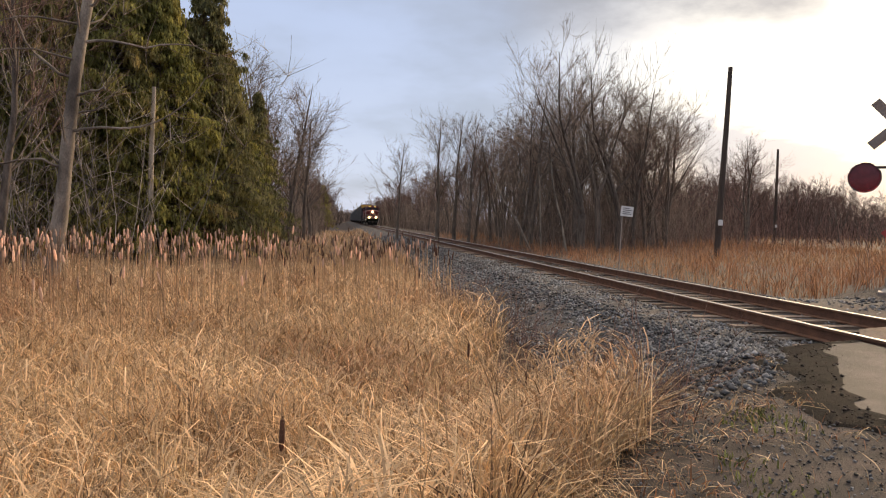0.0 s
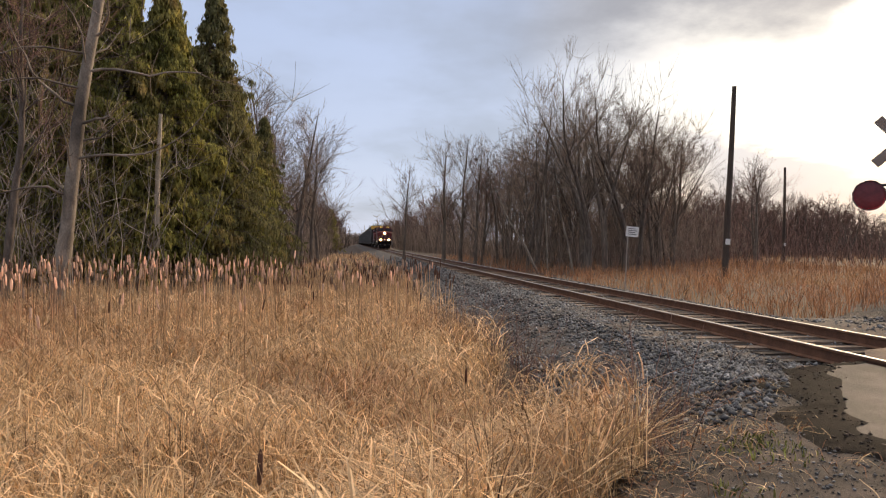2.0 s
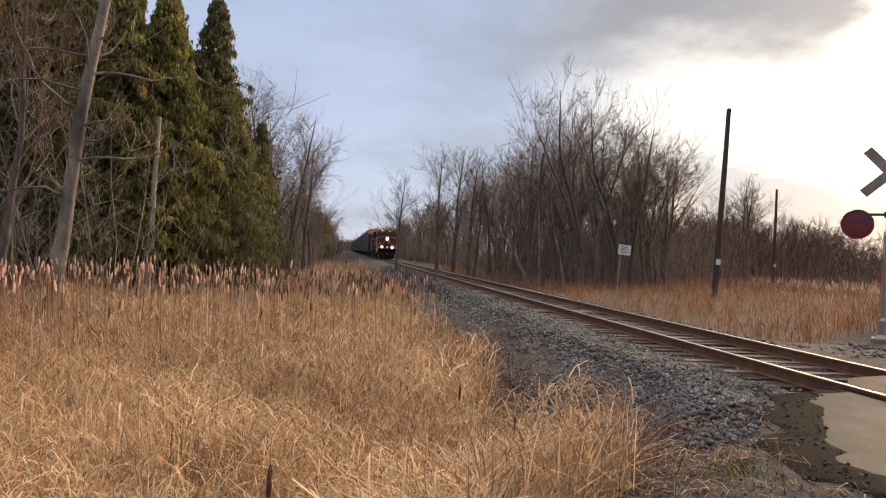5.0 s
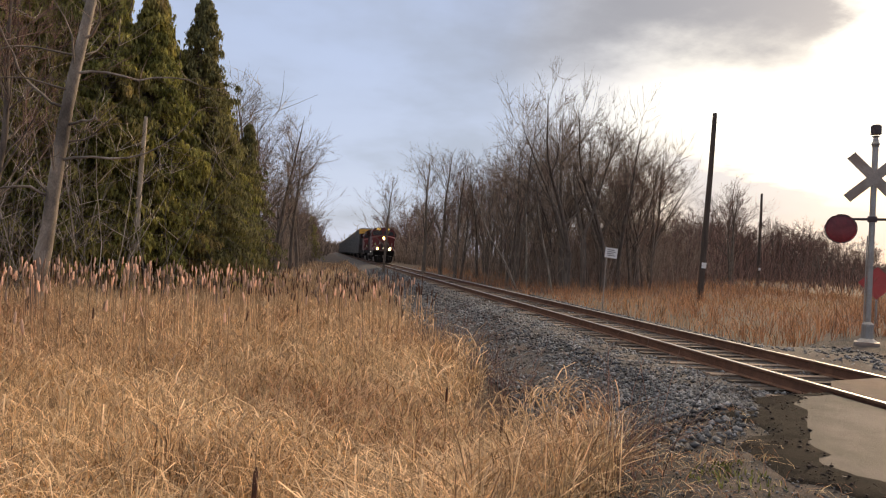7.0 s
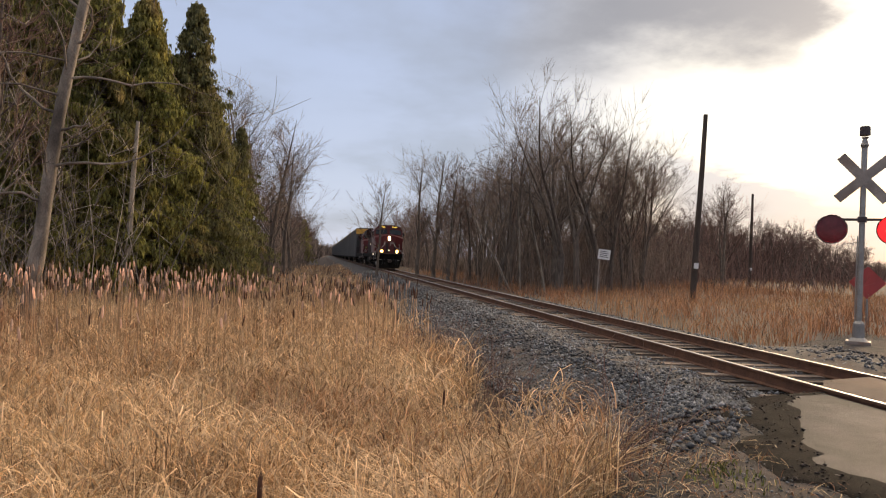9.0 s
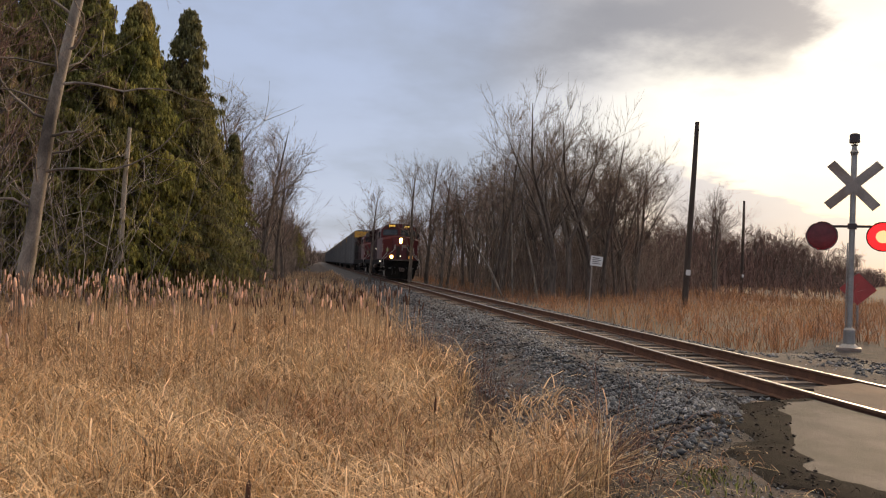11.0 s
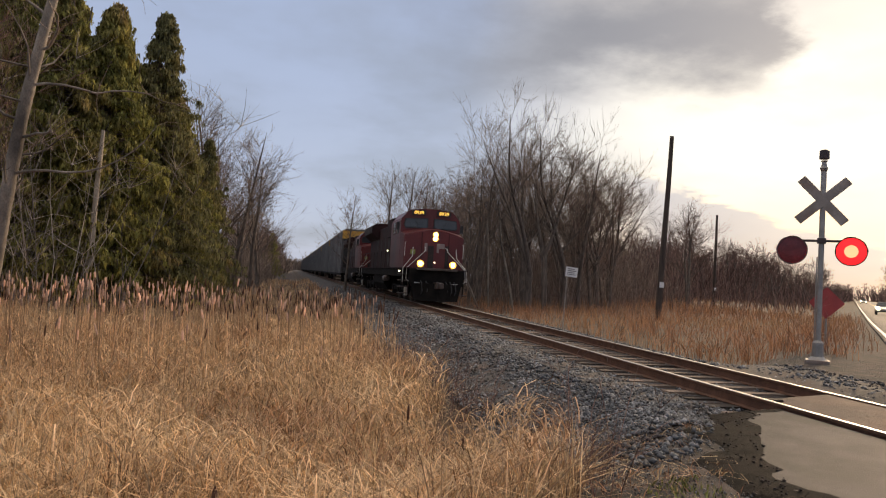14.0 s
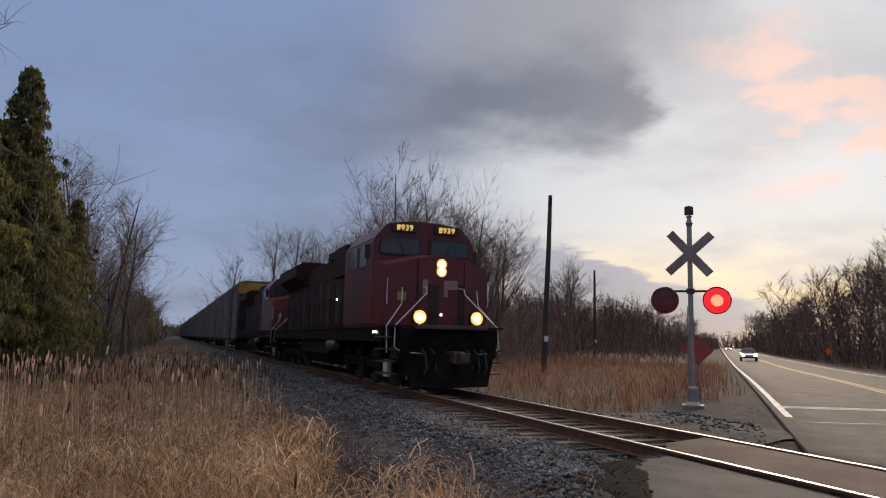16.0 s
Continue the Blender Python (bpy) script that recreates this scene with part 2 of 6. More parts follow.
M = {
    "soil": material("soil", (0.035, 0.022, 0.014), (0.080, 0.050, 0.030), 0.95, 1.3, 0.6, fine=45, third=(0.028, 0.019, 0.013)),
    "shoulder": material("shoulder", (0.016, 0.012, 0.010), (0.085, 0.063, 0.052), 0.95, 4.5, 0.6, fine=110, third=(0.020, 0.017, 0.015)),
    "ballast_bed": material("ballast_bed", (0.020, 0.019, 0.019), (0.068, 0.059, 0.055), 0.9, 3.0, 1.0, fine=34, third=(0.065, 0.043, 0.033)),
    "stone": material("stone", (0.036, 0.041, 0.047), (0.185, 0.19, 0.20), 0.8, 5.0, 0.4, fine=40, vary="island", third=(0.055, 0.046, 0.044)),
    "stone_piece": material("stone_piece", (0.036, 0.041, 0.047), (0.185, 0.19, 0.20), 0.8, 5.0, 0.4, fine=40, vary="object", third=(0.075, 0.052, 0.042)),
    "asphalt": material("asphalt", (0.036, 0.031, 0.030), (0.084, 0.072, 0.069), 0.82, 2.2, 0.45, fine=160, third=(0.034, 0.030, 0.027)),
    "crossing": material("crossing", (0.115, 0.074, 0.052), (0.165, 0.108, 0.076), 0.88, 1.5, 0.6, fine=110, third=(0.080, 0.056, 0.043)),
    "road_white": material("road_white", (0.55, 0.53, 0.50), (0.75, 0.73, 0.70), 0.7, 7.0, 0.2, fine=80, third=(0.35, 0.33, 0.31)),
    "road_yellow": material("road_yellow", (0.34, 0.24, 0.10), (0.46, 0.33, 0.14), 0.7, 7.0, 0.2, fine=80, third=(0.3, 0.24, 0.15)),
    "rail": material("rail", (0.10, 0.045, 0.026), (0.17, 0.08, 0.045), 0.75, 5.0, 0.4, metal=0.2),
    "rail_head": material("rail_head", (0.36, 0.32, 0.28), (0.48, 0.44, 0.40), 0.42, 3.0, 0.05, metal=1.0),
    "tie": material("tie", (0.085, 0.06, 0.045), (0.19, 0.14, 0.105), 0.9, 3.0, 0.8, fine=30, vary="object", stretch=(0.3, 3, 3)),
    "tie_far": material("tie_far", (0.085, 0.06, 0.045), (0.19, 0.14, 0.105), 0.9, 3.0, 0.8, fine=30, vary="island", stretch=(0.3, 3, 3)),
    "bark": material("bark", (0.070, 0.055, 0.044), (0.185, 0.148, 0.12), 0.95, 3.0, 0.8, fine=28, stretch=(2, 2, 0.5)),
    "bark_pale": material("bark_pale", (0.085, 0.068, 0.053), (0.33, 0.28, 0.225), 0.85, 1.6, 0.6, fine=24, stretch=(1.4, 1.4, 0.8), third=(0.065, 0.052, 0.042)),
    "bark_dead": material("bark_dead", (0.30, 0.25, 0.19), (0.44, 0.38, 0.30), 0.9, 2.5, 0.5, fine=24, stretch=(3, 3, 0.4)),
    "twig": material("twig", (0.155, 0.115, 0.090), (0.29, 0.22, 0.172), 0.95, 1.0, 0.0, vary="island"),
    "twig_red": material("twig_red", (0.12, 0.070, 0.056), (0.20, 0.122, 0.098), 0.95, 1.0, 0.0, vary="island"),
    "twig_pale": material("twig_pale", (0.22, 0.185, 0.15), (0.42, 0.36, 0.30), 0.95, 1.0, 0.0, vary="island"),
    "cedar": material("cedar", (0.135, 0.145, 0.038), (0.31, 0.285, 0.085), 0.85, 0.7, 0.0, vary="island", third=(0.24, 0.18, 0.075), thin=0.42),
    "cedar_dark": material("cedar_dark", (0.11, 0.115, 0.048), (0.24, 0.215, 0.09), 0.85, 0.7, 0.0, vary="island", thin=0.38),
    "straw": material("straw", (0.45, 0.275, 0.135), (0.78, 0.555, 0.325), 0.7, 0.55, 0.0, fine=9, vary="island", third=(0.32, 0.145, 0.070), thin=0.14),
    "straw_red": material("straw_red", (0.27, 0.125, 0.066), (0.40, 0.205, 0.108), 0.8, 0.4, 0.0, fine=7, vary="island", third=(0.42, 0.245, 0.118), thin=0.2),
    "straw_pale": material("straw_pale", (0.56, 0.40, 0.215), (0.82, 0.63, 0.39), 0.65, 0.8, 0.0, fine=9, vary="island", third=(0.48, 0.27, 0.13), thin=0.2),
    "straw_dark": material("straw_dark", (0.085, 0.048, 0.027), (0.18, 0.10, 0.055), 0.85, 0.8, 0.0, fine=9, vary="island"),
    "tar": material("tar", (0.004, 0.0035, 0.003), (0.013, 0.011, 0.010), 0.95, 5.0, 0.5, fine=120, third=(0.020, 0.015, 0.012), spec=0.1),
    "reed_head": material("reed_head", (0.50, 0.33, 0.235), (0.78, 0.57, 0.44), 0.95, 3.0, 0.5, vary="island", thin=0.35),
    "cattail": material("cattail", (0.065, 0.028, 0.017), (0.10, 0.045, 0.026), 0.95, 9.0, 0.4),
    "moss": material("moss", (0.10, 0.11, 0.028), (0.22, 0.22, 0.06), 0.95, 6.0, 0.4, vary="island"),
    "pole": material("pole", (0.045, 0.032, 0.026), (0.085, 0.062, 0.048), 0.9, 2.0, 0.6, stretch=(4, 4, 0.4)),
    "galvanised": material("galvanised", (0.24, 0.225, 0.21), (0.36, 0.34, 0.32), 0.45, 4.0, 0.1, metal=0.6),
    "sign_white": material("sign_white", (0.66, 0.65, 0.63), (0.78, 0.77, 0.75), 0.55, 3.0, 0.05),
    "sign_back": material("sign_back", (0.22, 0.19, 0.17), (0.33, 0.28, 0.25), 0.6, 4.0, 0.1, third=(0.20, 0.14, 0.11)),
    # dark red holds the signal lamps' glare on a backlit plate
    "sign_red_glare": material("sign_red_glare", (0.30, 0.040, 0.040), (0.40, 0.055, 0.05), 0.5, 3.0, 0.05),
    "sign_orange": material("sign_orange", (0.85, 0.16, 0.02), (0.9, 0.2, 0.03), 0.5, 3.0, 0.05),
    "ink": material("ink", (0.05, 0.05, 0.05), (0.08, 0.08, 0.08), 0.7, 4.0, 0.0),
    "black": material("black", (0.015, 0.015, 0.016), (0.03, 0.029, 0.028), 0.6, 3.0, 0.2),
    "lamp_black": material("lamp_black", (0.03, 0.018, 0.018), (0.05, 0.03, 0.03), 0.55, 3.0, 0.1),
    "lens_off": material("lens_off", (0.10, 0.006, 0.008), (0.16, 0.010, 0.012), 0.25, 5.0, 0.1),
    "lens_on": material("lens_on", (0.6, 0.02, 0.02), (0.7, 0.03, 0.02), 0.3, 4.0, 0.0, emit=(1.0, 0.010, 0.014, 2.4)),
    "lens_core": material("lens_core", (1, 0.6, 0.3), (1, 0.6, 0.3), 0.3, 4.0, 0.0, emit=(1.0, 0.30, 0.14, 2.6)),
    "loco_red": material("loco_red", (0.085, 0.0075, 0.0075), (0.125, 0.011, 0.010), 0.42, 1.1, 0.06, third=(0.046, 0.011, 0.010)),
    "loco_dirty": material("loco_dirty", (0.020, 0.008, 0.0075), (0.042, 0.011, 0.010), 0.75, 1.0, 0.1, third=(0.016, 0.012, 0.011), spec=0.25),
    "loco_under": material("loco_under", (0.005, 0.0045, 0.004), (0.016, 0.013, 0.011), 0.85, 2.5, 0.3, spec=0.12),
    "loco_grille": material("loco_grille", (0.02, 0.014, 0.013), (0.04, 0.025, 0.022), 0.8, 2.0, 0.3, stretch=(1, 1, 14)),
    "handrail": material("handrail", (0.55, 0.52, 0.48), (0.7, 0.67, 0.62), 0.5, 3.0, 0.05),
    "logo_pale": material("logo_pale", (0.20, 0.15, 0.14), (0.28, 0.22, 0.20), 0.5, 3.0, 0.05),
    "steel_worn": material("steel_worn", (0.07, 0.052, 0.043), (0.14, 0.11, 0.095), 0.5, 3.0, 0.1, metal=0.6),
    "glass_dark": material("glass_dark", (0.03, 0.035, 0.04), (0.05, 0.055, 0.06), 0.06, 2.0, 0.0),
    "headlight": material("headlight", (1, 0.8, 0.5), (1, 0.8, 0.5), 0.3, 2.0, 0.0, emit=(1.0, 0.68, 0.28, 260.0)),
    # orange emission stands for the halo of glare round the train's lamps
    "reflector": material("reflector", (1, 0.7, 0.3), (1, 0.7, 0.3), 0.3, 2.0, 0.0, emit=(1.0, 0.42, 0.06, 2.6)),
    "number_glow": material("number_glow", (1, 0.7, 0.2), (1, 0.7, 0.2), 0.4, 2.0, 0.0, emit=(1.0, 0.55, 0.08, 2.4)),
    "lamp_small": material("lamp_small", (1, 0.9, 0.7), (1, 0.9, 0.7), 0.4, 2.0, 0.0, emit=(1.0, 0.85, 0.6, 6.0)),
    "panel_grey": material("panel_grey", (0.060, 0.060, 0.062), (0.105, 0.103, 0.10), 0.55, 1.2, 0.1, metal=0.2, vary="object", third=(0.05, 0.042, 0.036)),
    "rack_grey": material("rack_grey", (0.10, 0.10, 0.10), (0.16, 0.16, 0.155), 0.5, 1.0, 0.1, metal=0.3),
    "rack_yellow": material("rack_yellow", (0.55, 0.28, 0.04), (0.68, 0.37, 0.06), 0.55, 2.0, 0.1, third=(0.35, 0.2, 0.08)),
    "car_paint": material("car_paint", (0.45, 0.44, 0.42), (0.5, 0.49, 0.47), 0.3, 1.0, 0.0),
    "car_light": material("car_light", (1, 0.9, 0.75), (1, 0.9, 0.75), 0.3, 2.0, 0.0, emit=(1.0, 0.78, 0.42, 14.0)),
    "rubber": material("rubber", (0.02, 0.02, 0.02), (0.035, 0.034, 0.033), 0.8, 5.0, 0.2),
    "wire": material("wire", (0.25, 0.24, 0.23), (0.33, 0.32, 0.31), 0.6, 3.0, 0.0),
}


# ---- mesh helpers ----
def mesh_np(name, verts, faces, mats, smooth=False):
    """A mesh from arrays: verts (n, 3), faces (m, 3) or (m, 4)."""
    me = bpy.data.meshes.new(name)
    verts, faces = np.asarray(verts, np.float32), np.asarray(faces, np.int32)
    k = faces.shape[1]
    me.vertices.add(len(verts))
    me.vertices.foreach_set("co", verts.ravel())
    me.loops.add(faces.size)
    me.loops.foreach_set("vertex_index", faces.ravel())
    me.polygons.add(len(faces))
    me.polygons.foreach_set("loop_start", np.arange(0, faces.size, k, dtype=np.int32))
    if smooth:
        me.polygons.foreach_set("use_smooth", np.ones(len(faces), bool))
    me.update(calc_edges=True)
    for m in mats:
        me.materials.append(m)
    return me


def part(name, bm, mat, parent=None, label="", at=None):
    me = bm
    if isinstance(bm, bmesh.types.BMesh):
        me = bpy.data.meshes.new(name)
        bmesh.ops.recalc_face_normals(bm, faces=bm.faces)
        bm.to_mesh(me)
        bm.free()
        me.materials.append(mat)
    ob = new(name, me)
    ob.parent = parent
    if at is not None:
        ob.matrix_basis = at
    return tagged(ob, label)


def thing(name, label, category, at=None, group="", kind=""):
    ob = new(name)
    ob.empty_display_size = 0.1
    if at is not None:
        ob.matrix_basis = at
    return tagged(ob, label, category, group, kind)


def box(x0, x1, y0, y1, z0, z1, bevel=0.0, bm=None, m=None):
    own = bm or bmesh.new()
    t = Matrix.Translation(((x0 + x1) / 2, (y0 + y1) / 2, (z0 + z1) / 2)) @ Matrix.Diagonal((x1 - x0, y1 - y0, z1 - z0, 1))
    if m is not None:
        t = m @ t
    r = bmesh.ops.create_cube(own, size=1, matrix=t)
    if bevel:
        es = list({e for v in r["verts"] for e in v.link_edges})
        bmesh.ops.bevel(own, geom=es, offset=bevel, segments=2, affect="EDGES", profile=0.7)
    return own


def tube(points, radii, sides=8, bm=None, cap=True):
    own = bm or bmesh.new()
    pts = [Vector(p) for p in points]
    if isinstance(radii, (int, float)):
        radii = [radii] * len(pts)
    rings, prev = [], None
    for i, p in enumerate(pts):
        d = (pts[min(i + 1, len(pts) - 1)] - pts[max(i - 1, 0)]).normalized()
        if prev is None:
            prev = d.orthogonal().normalized()
        prev = (prev - d * prev.dot(d)).normalized()
        q = d.cross(prev)
        rings.append([own.verts.new(p + (prev * np.cos(a) + q * np.sin(a)) * radii[i]) for a in np.linspace(0, 2 * np.pi, sides, endpoint=False)])
    for a, b in zip(rings, rings[1:]):
        for i in range(sides):
            own.faces.new((a[i], a[(i + 1) % sides], b[(i + 1) % sides], b[i]))
    if cap:
        own.faces.new(rings[0][::-1])
        own.faces.new(rings[-1])
    return own


def prism(outline, y0, y1, bm=None):
    """An outline of (x, z) points drawn out along y."""
    own = bm or bmesh.new()
    a = [own.verts.new((x, y0, z)) for x, z in outline]
    b = [own.verts.new((x, y1, z)) for x, z in outline]
    own.faces.new(a)
    own.faces.new(b[::-1])
    for i in range(len(a)):
        j = (i + 1) % len(a)
        own.faces.new((a[i], b[i], b[j], a[j]))
    return own


def slab(outline, z0, z1, bm=None):
    """An outline of (x, y) points with thickness."""
    own = bm or bmesh.new()
    a = [own.verts.new((x, y, z0)) for x, y in outline]
    b = [own.verts.new((x, y, z1)) for x, y in outline]
    own.faces.new(a[::-1])
    own.faces.new(b)
    for i in range(len(a)):
        j = (i + 1) % len(a)
        own.faces.new((a[i], a[j], b[j], b[i]))
    return own


# ---- plan: the track runs along +y, the road crosses it at 42 degrees ----
TRACK_X, RAILS = 6.68, (5.926, 7.431)
ROAD_AZ = radians(42.0)
RU = np.array((np.sin(ROAD_AZ), np.cos(ROAD_AZ)))
RN = np.array((np.cos(ROAD_AZ), -np.sin(ROAD_AZ)))


def road_xy(s, o):
    p = RU * s + RN * o
    return float(p[0]), float(p[1])


def sm(a, b, v):
    t = np.clip((np.asarray(v, float) - a) / (b - a), 0, 1)
    return t * t * (3 - 2 * t)


def road_z(s):
    return -0.05 - 0.27 * sm(6.5, -3.0, s) - 0.25 * sm(22, 70, s) + 0.9 * sm(120, 420, s)


def ground_z(x, y):
    x, y = np.asarray(x, float), np.asarray(y, float)
    left = -1.10 + 0.15 * np.sin(x * 0.7 + y * 0.31) * np.cos(y * 0.23)
    z = left + (-0.62 - left) * sm(1.2, 2.6, x)
    z = z + (-0.20 + 0.62) * sm(2.6, 4.9, x)
    right = -0.55 + 0.10 * np.sin(x * 0.21 + 1.0) * np.cos(y * 0.13)
    z = z + (right + 0.20) * sm(8.4, 10.6, x)
    o = x * RN[0] + y * RN[1]
    s = x * RU[0] + y * RU[1]
    w = sm(-2.9, -0.9, o) * sm(14.5, 10.5, o)
    z = z * (1 - w) + (road_z(s) - 0.025 - 0.05 * sm(8.0, 9.5, x)) * w
    trackbed = sm(4.2, 4.9, x) * sm(9.0, 8.3, x) * sm(-2.2, -1.0, -o)
    return z * (1 - trackbed) + (-0.22) * trackbed


def axis(fine0, fine1, step, lo, hi):
    a = list(np.arange(fine0, fine1 + 1e-6, step))
    d, up, dn = step, [], []
    v = fine1
    while v < hi:
        d *= 1.25
        v += d
        up.append(v)
    d, v = step, fine0
    while v > lo:
        d *= 1.25
        v -= d
        dn.append(v)
    return np.array(dn[::-1] + a + up)


def build_ground():
    xs, ys = axis(-14, 26, 0.4, -2500, 2500), axis(-6, 60, 0.5, -2500, 2500)
    X, Y = np.meshgrid(xs, ys)
    Z = ground_z(X, Y)
    nx, ny = len(xs), len(ys)
    v = np.stack((X, Y, Z), -1).reshape(-1, 3)
    i, j = np.meshgrid(np.arange(nx - 1), np.arange(ny - 1))
    a = (j * nx + i).ravel()
    f = np.stack((a, a + 1, a + nx + 1, a + nx), -1)
    me = mesh_np("ground", v, f, [M["soil"], M["shoulder"]], smooth=True)
    cx, cy = v[f].mean(1)[:, 0], v[f].mean(1)[:, 1]
    o = cx * RN[0] + cy * RN[1]
    me.polygons.foreach_set("material_index", ((o > -1.9) & (o < 13)).astype(np.int32))
    tagged(new("ground", me), "brown soil and dead grass ground with gravelly road verge", "ground", kind="structure")


build_ground()


# ---- railway track ----
def rail_mesh(y0, y1):
    w = [(-0.075, -0.172), (0.075, -0.172), (0.075, -0.160), (0.014, -0.145), (0.012, -0.045), (0.036, -0.035), (0.036, -0.006),
         (0.030, 0.0), (-0.030, 0.0), (-0.036, -0.006), (-0.036, -0.035), (-0.012, -0.045), (-0.014, -0.145), (-0.075, -0.160)]
    bm = prism(w, y0, y1)
    me = bpy.data.meshes.new("rail")
    bmesh.ops.recalc_face_normals(bm, faces=bm.faces)
    for fc in bm.faces:
        fc.material_index = 1 if fc.normal.z > 0.5 and fc.calc_center_median().z > -0.01 else 0
    bm.to_mesh(me)
    bm.free()
    me.materials.append(M["rail"])
    me.materials.append(M["rail_head"])
    return me


def bevel_box_mesh(name, sx, sy, sz, mat, seed, jitter=0.01):
    r = random.Random(seed)
    bm = box(-sx / 2, sx / 2, -sy / 2, sy / 2, -sz, 0, bevel=0.012)
    for v in bm.verts:
        v.co += Vector([r.uniform(-jitter, jitter) for _ in range(3)])
    me = bpy.data.meshes.new(name)
    bm.to_mesh(me)
    bm.free()
    me.materials.append(mat)
    return me


def stone_shapes(n, seed):
    r = np.random.RandomState(seed)
    base = np.array([(1, 0, 0), (-1, 0, 0), (0, 1, 0), (0, -1, 0), (0, 0, 1), (0, 0, -1)], float)
    faces = np.array([(0, 2, 4), (2, 1, 4), (1, 3, 4), (3, 0, 4), (2, 0, 5), (1, 2, 5), (3, 1, 5), (0, 3, 5)])
    cube = np.array([(x, y, z) for x in (-1, 1) for y in (-1, 1) for z in (-1, 1)], float)
    return [(base * r.uniform(0.55, 1.25, (6, 1)) + r.normal(0, 0.16, (6, 3)), faces) for _ in range(n)]


def scatter_stones(name, xy, sizes, mat, parent, label="", lift=0.35, seed=1):
    r = np.random.RandomState(seed)
    shapes = stone_shapes(14, seed)
    V, F, base = [], [], 0
    z = ground_z(xy[:, 0], xy[:, 1])
    z = z + np.where((xy[:, 0] > 4.9) & (xy[:, 0] < 8.3), -0.0, 0.0)
    for (x, y), zz, s in zip(xy, z, sizes):
        v, f = shapes[r.randint(len(shapes))]
        a = r.uniform(0, 6.28)
        c, sn = np.cos(a), np.sin(a)
        w = v * (s, s * r.uniform(0.6, 0.9), s * r.uniform(0.5, 0.8))
        w = np.stack((w[:, 0] * c - w[:, 1] * sn, w[:, 0] * sn + w[:, 1] * c, w[:, 2]), -1)
        V.append(w + (x, y, zz + s * lift))
        F.append(f + base)
        base += len(v)
    ob = new(name, mesh_np(name, np.concatenate(V), np.concatenate(F), [mat]))
    ob.parent = parent
    return tagged(ob, label, kind="stuff")


def build_track():
    track = thing("railway_track", "single railway track of rusty rails on dark wooden ties in grey ballast", "railway track", kind="structure")
    # ballast bed: a raised strip with shoulders, cut away where the road crosses
    ys = np.concatenate((np.arange(8.6, 60, 0.4), np.arange(60, 700, 6.0)))
    prof = [(2.75, -0.03), (3.6, 0.03), (4.6, 0.03), (5.0, 0.03), (8.3, 0.03), (8.9, 0.03), (9.9, 0.02)]
    V, F = [], []
    r = np.random.RandomState(4)
    for y in ys:
        for x, dz in prof:
            xx = x + 0.08 * np.sin(y * 0.8 + x) + (0.5 * np.exp(-((y - 8.2) ** 2) / 1.5) if x < 4 else 0)
            V.append((xx, y, float(ground_z(xx, y)) + dz + r.uniform(-0.012, 0.012)))
    k = len(prof)
    for i in range(len(ys) - 1):
        for j in range(k - 1):
            a = i * k + j
            F.append((a, a + 1, a + k + 1, a + k))
    bed = new("ballast_bed", mesh_np("ballast_bed", V, F, [M["ballast_bed"]], smooth=True))
    bed.parent = track
    tagged(bed, "grey crushed stone ballast bed")
    for x in RAILS:
        ra = part("rail", rail_mesh(-40, 700), None, track, "rusty steel rail with a polished head")
        ra.matrix_basis = pose(x, 0, 0)
    shapes = [bevel_box_mesh("tie", 2.6, 0.23, 0.18, M["tie"], s) for s in range(4)]
    rr = random.Random(2)
    y = 7.9
    while y < 62:
        part("tie", shapes[rr.randrange(4)], None, track, at=pose(TRACK_X + rr.uniform(-0.05, 0.05), y + rr.uniform(-0.03, 0.03), -0.168 + rr.uniform(-0.006, 0.008), 0, rr.uniform(-0.4, 0.4), rr.uniform(-1.2, 1.2)))
        y += 0.53
    bm = bmesh.new()
    while y < 330:
        box(TRACK_X - 1.3, TRACK_X + 1.3, y - 0.115, y + 0.115, -0.34, -0.168, bm=bm)
        y += 0.53
    tagged(part("ties_beyond", bm, M["tie_far"], track), kind="stuff")
    # stones: single ones beside the crossing, the rest in one mesh
    r = np.random.RandomState(8)

    def spread(n, x0, x1, y0, y1, p=1.0):
        return np.stack((r.uniform(x0, x1, n), y0 + (y1 - y0) * r.uniform(0, 1, n) ** p), -1)

    near = spread(300, 2.9, 5.2, 7.6, 10.0)
    one = []
    for v, f in stone_shapes(8, 3):
        one.append(mesh_np("ballast_stone", v * (1, 0.75, 0.65), f, [M["stone_piece"]]))
    for (x, yy) in near:
        s = r.uniform(0.02, 0.042)
        ob = part("ballast_stone", one[r.randint(8)], None, track)
        ob.matrix_basis = pose(x, yy, float(ground_z(x, yy)) + 0.045 + s * 0.25, r.uniform(-20, 20), r.uniform(-20, 20), r.uniform(0, 360)) @ Matrix.Scale(s, 4)
    xy = np.concatenate((spread(19000, 2.6, 5.5, 7.0, 26, 1.9), spread(7000, 2.7, 5.4, 20, 70, 1.5), spread(3500, 5.3, 8.1, 8.2, 30, 1.5), spread(3500, 8.1, 10.2, 8.6, 30, 1.5)))
    xy = np.concatenate((xy, spread(5000, 2.4, 5.2, 5.4, 9.0)))
    o = xy[:, 0] * RN[0] + xy[:, 1] * RN[1]
    xy = xy[(o < -1.15) | ((xy[:, 0] > 8) & (o < 0.6))]
    xy = xy[(xy[:, 1] > 7.4 - (xy[:, 0] - 2.4) * 0.1) | (r.rand(len(xy)) < 0.35)]
    sh = np.concatenate((spread(15000, 0.3, 5.2, 2.4, 8.0), spread(11000, 7.9, 13.4, 8.2, 15.0)))
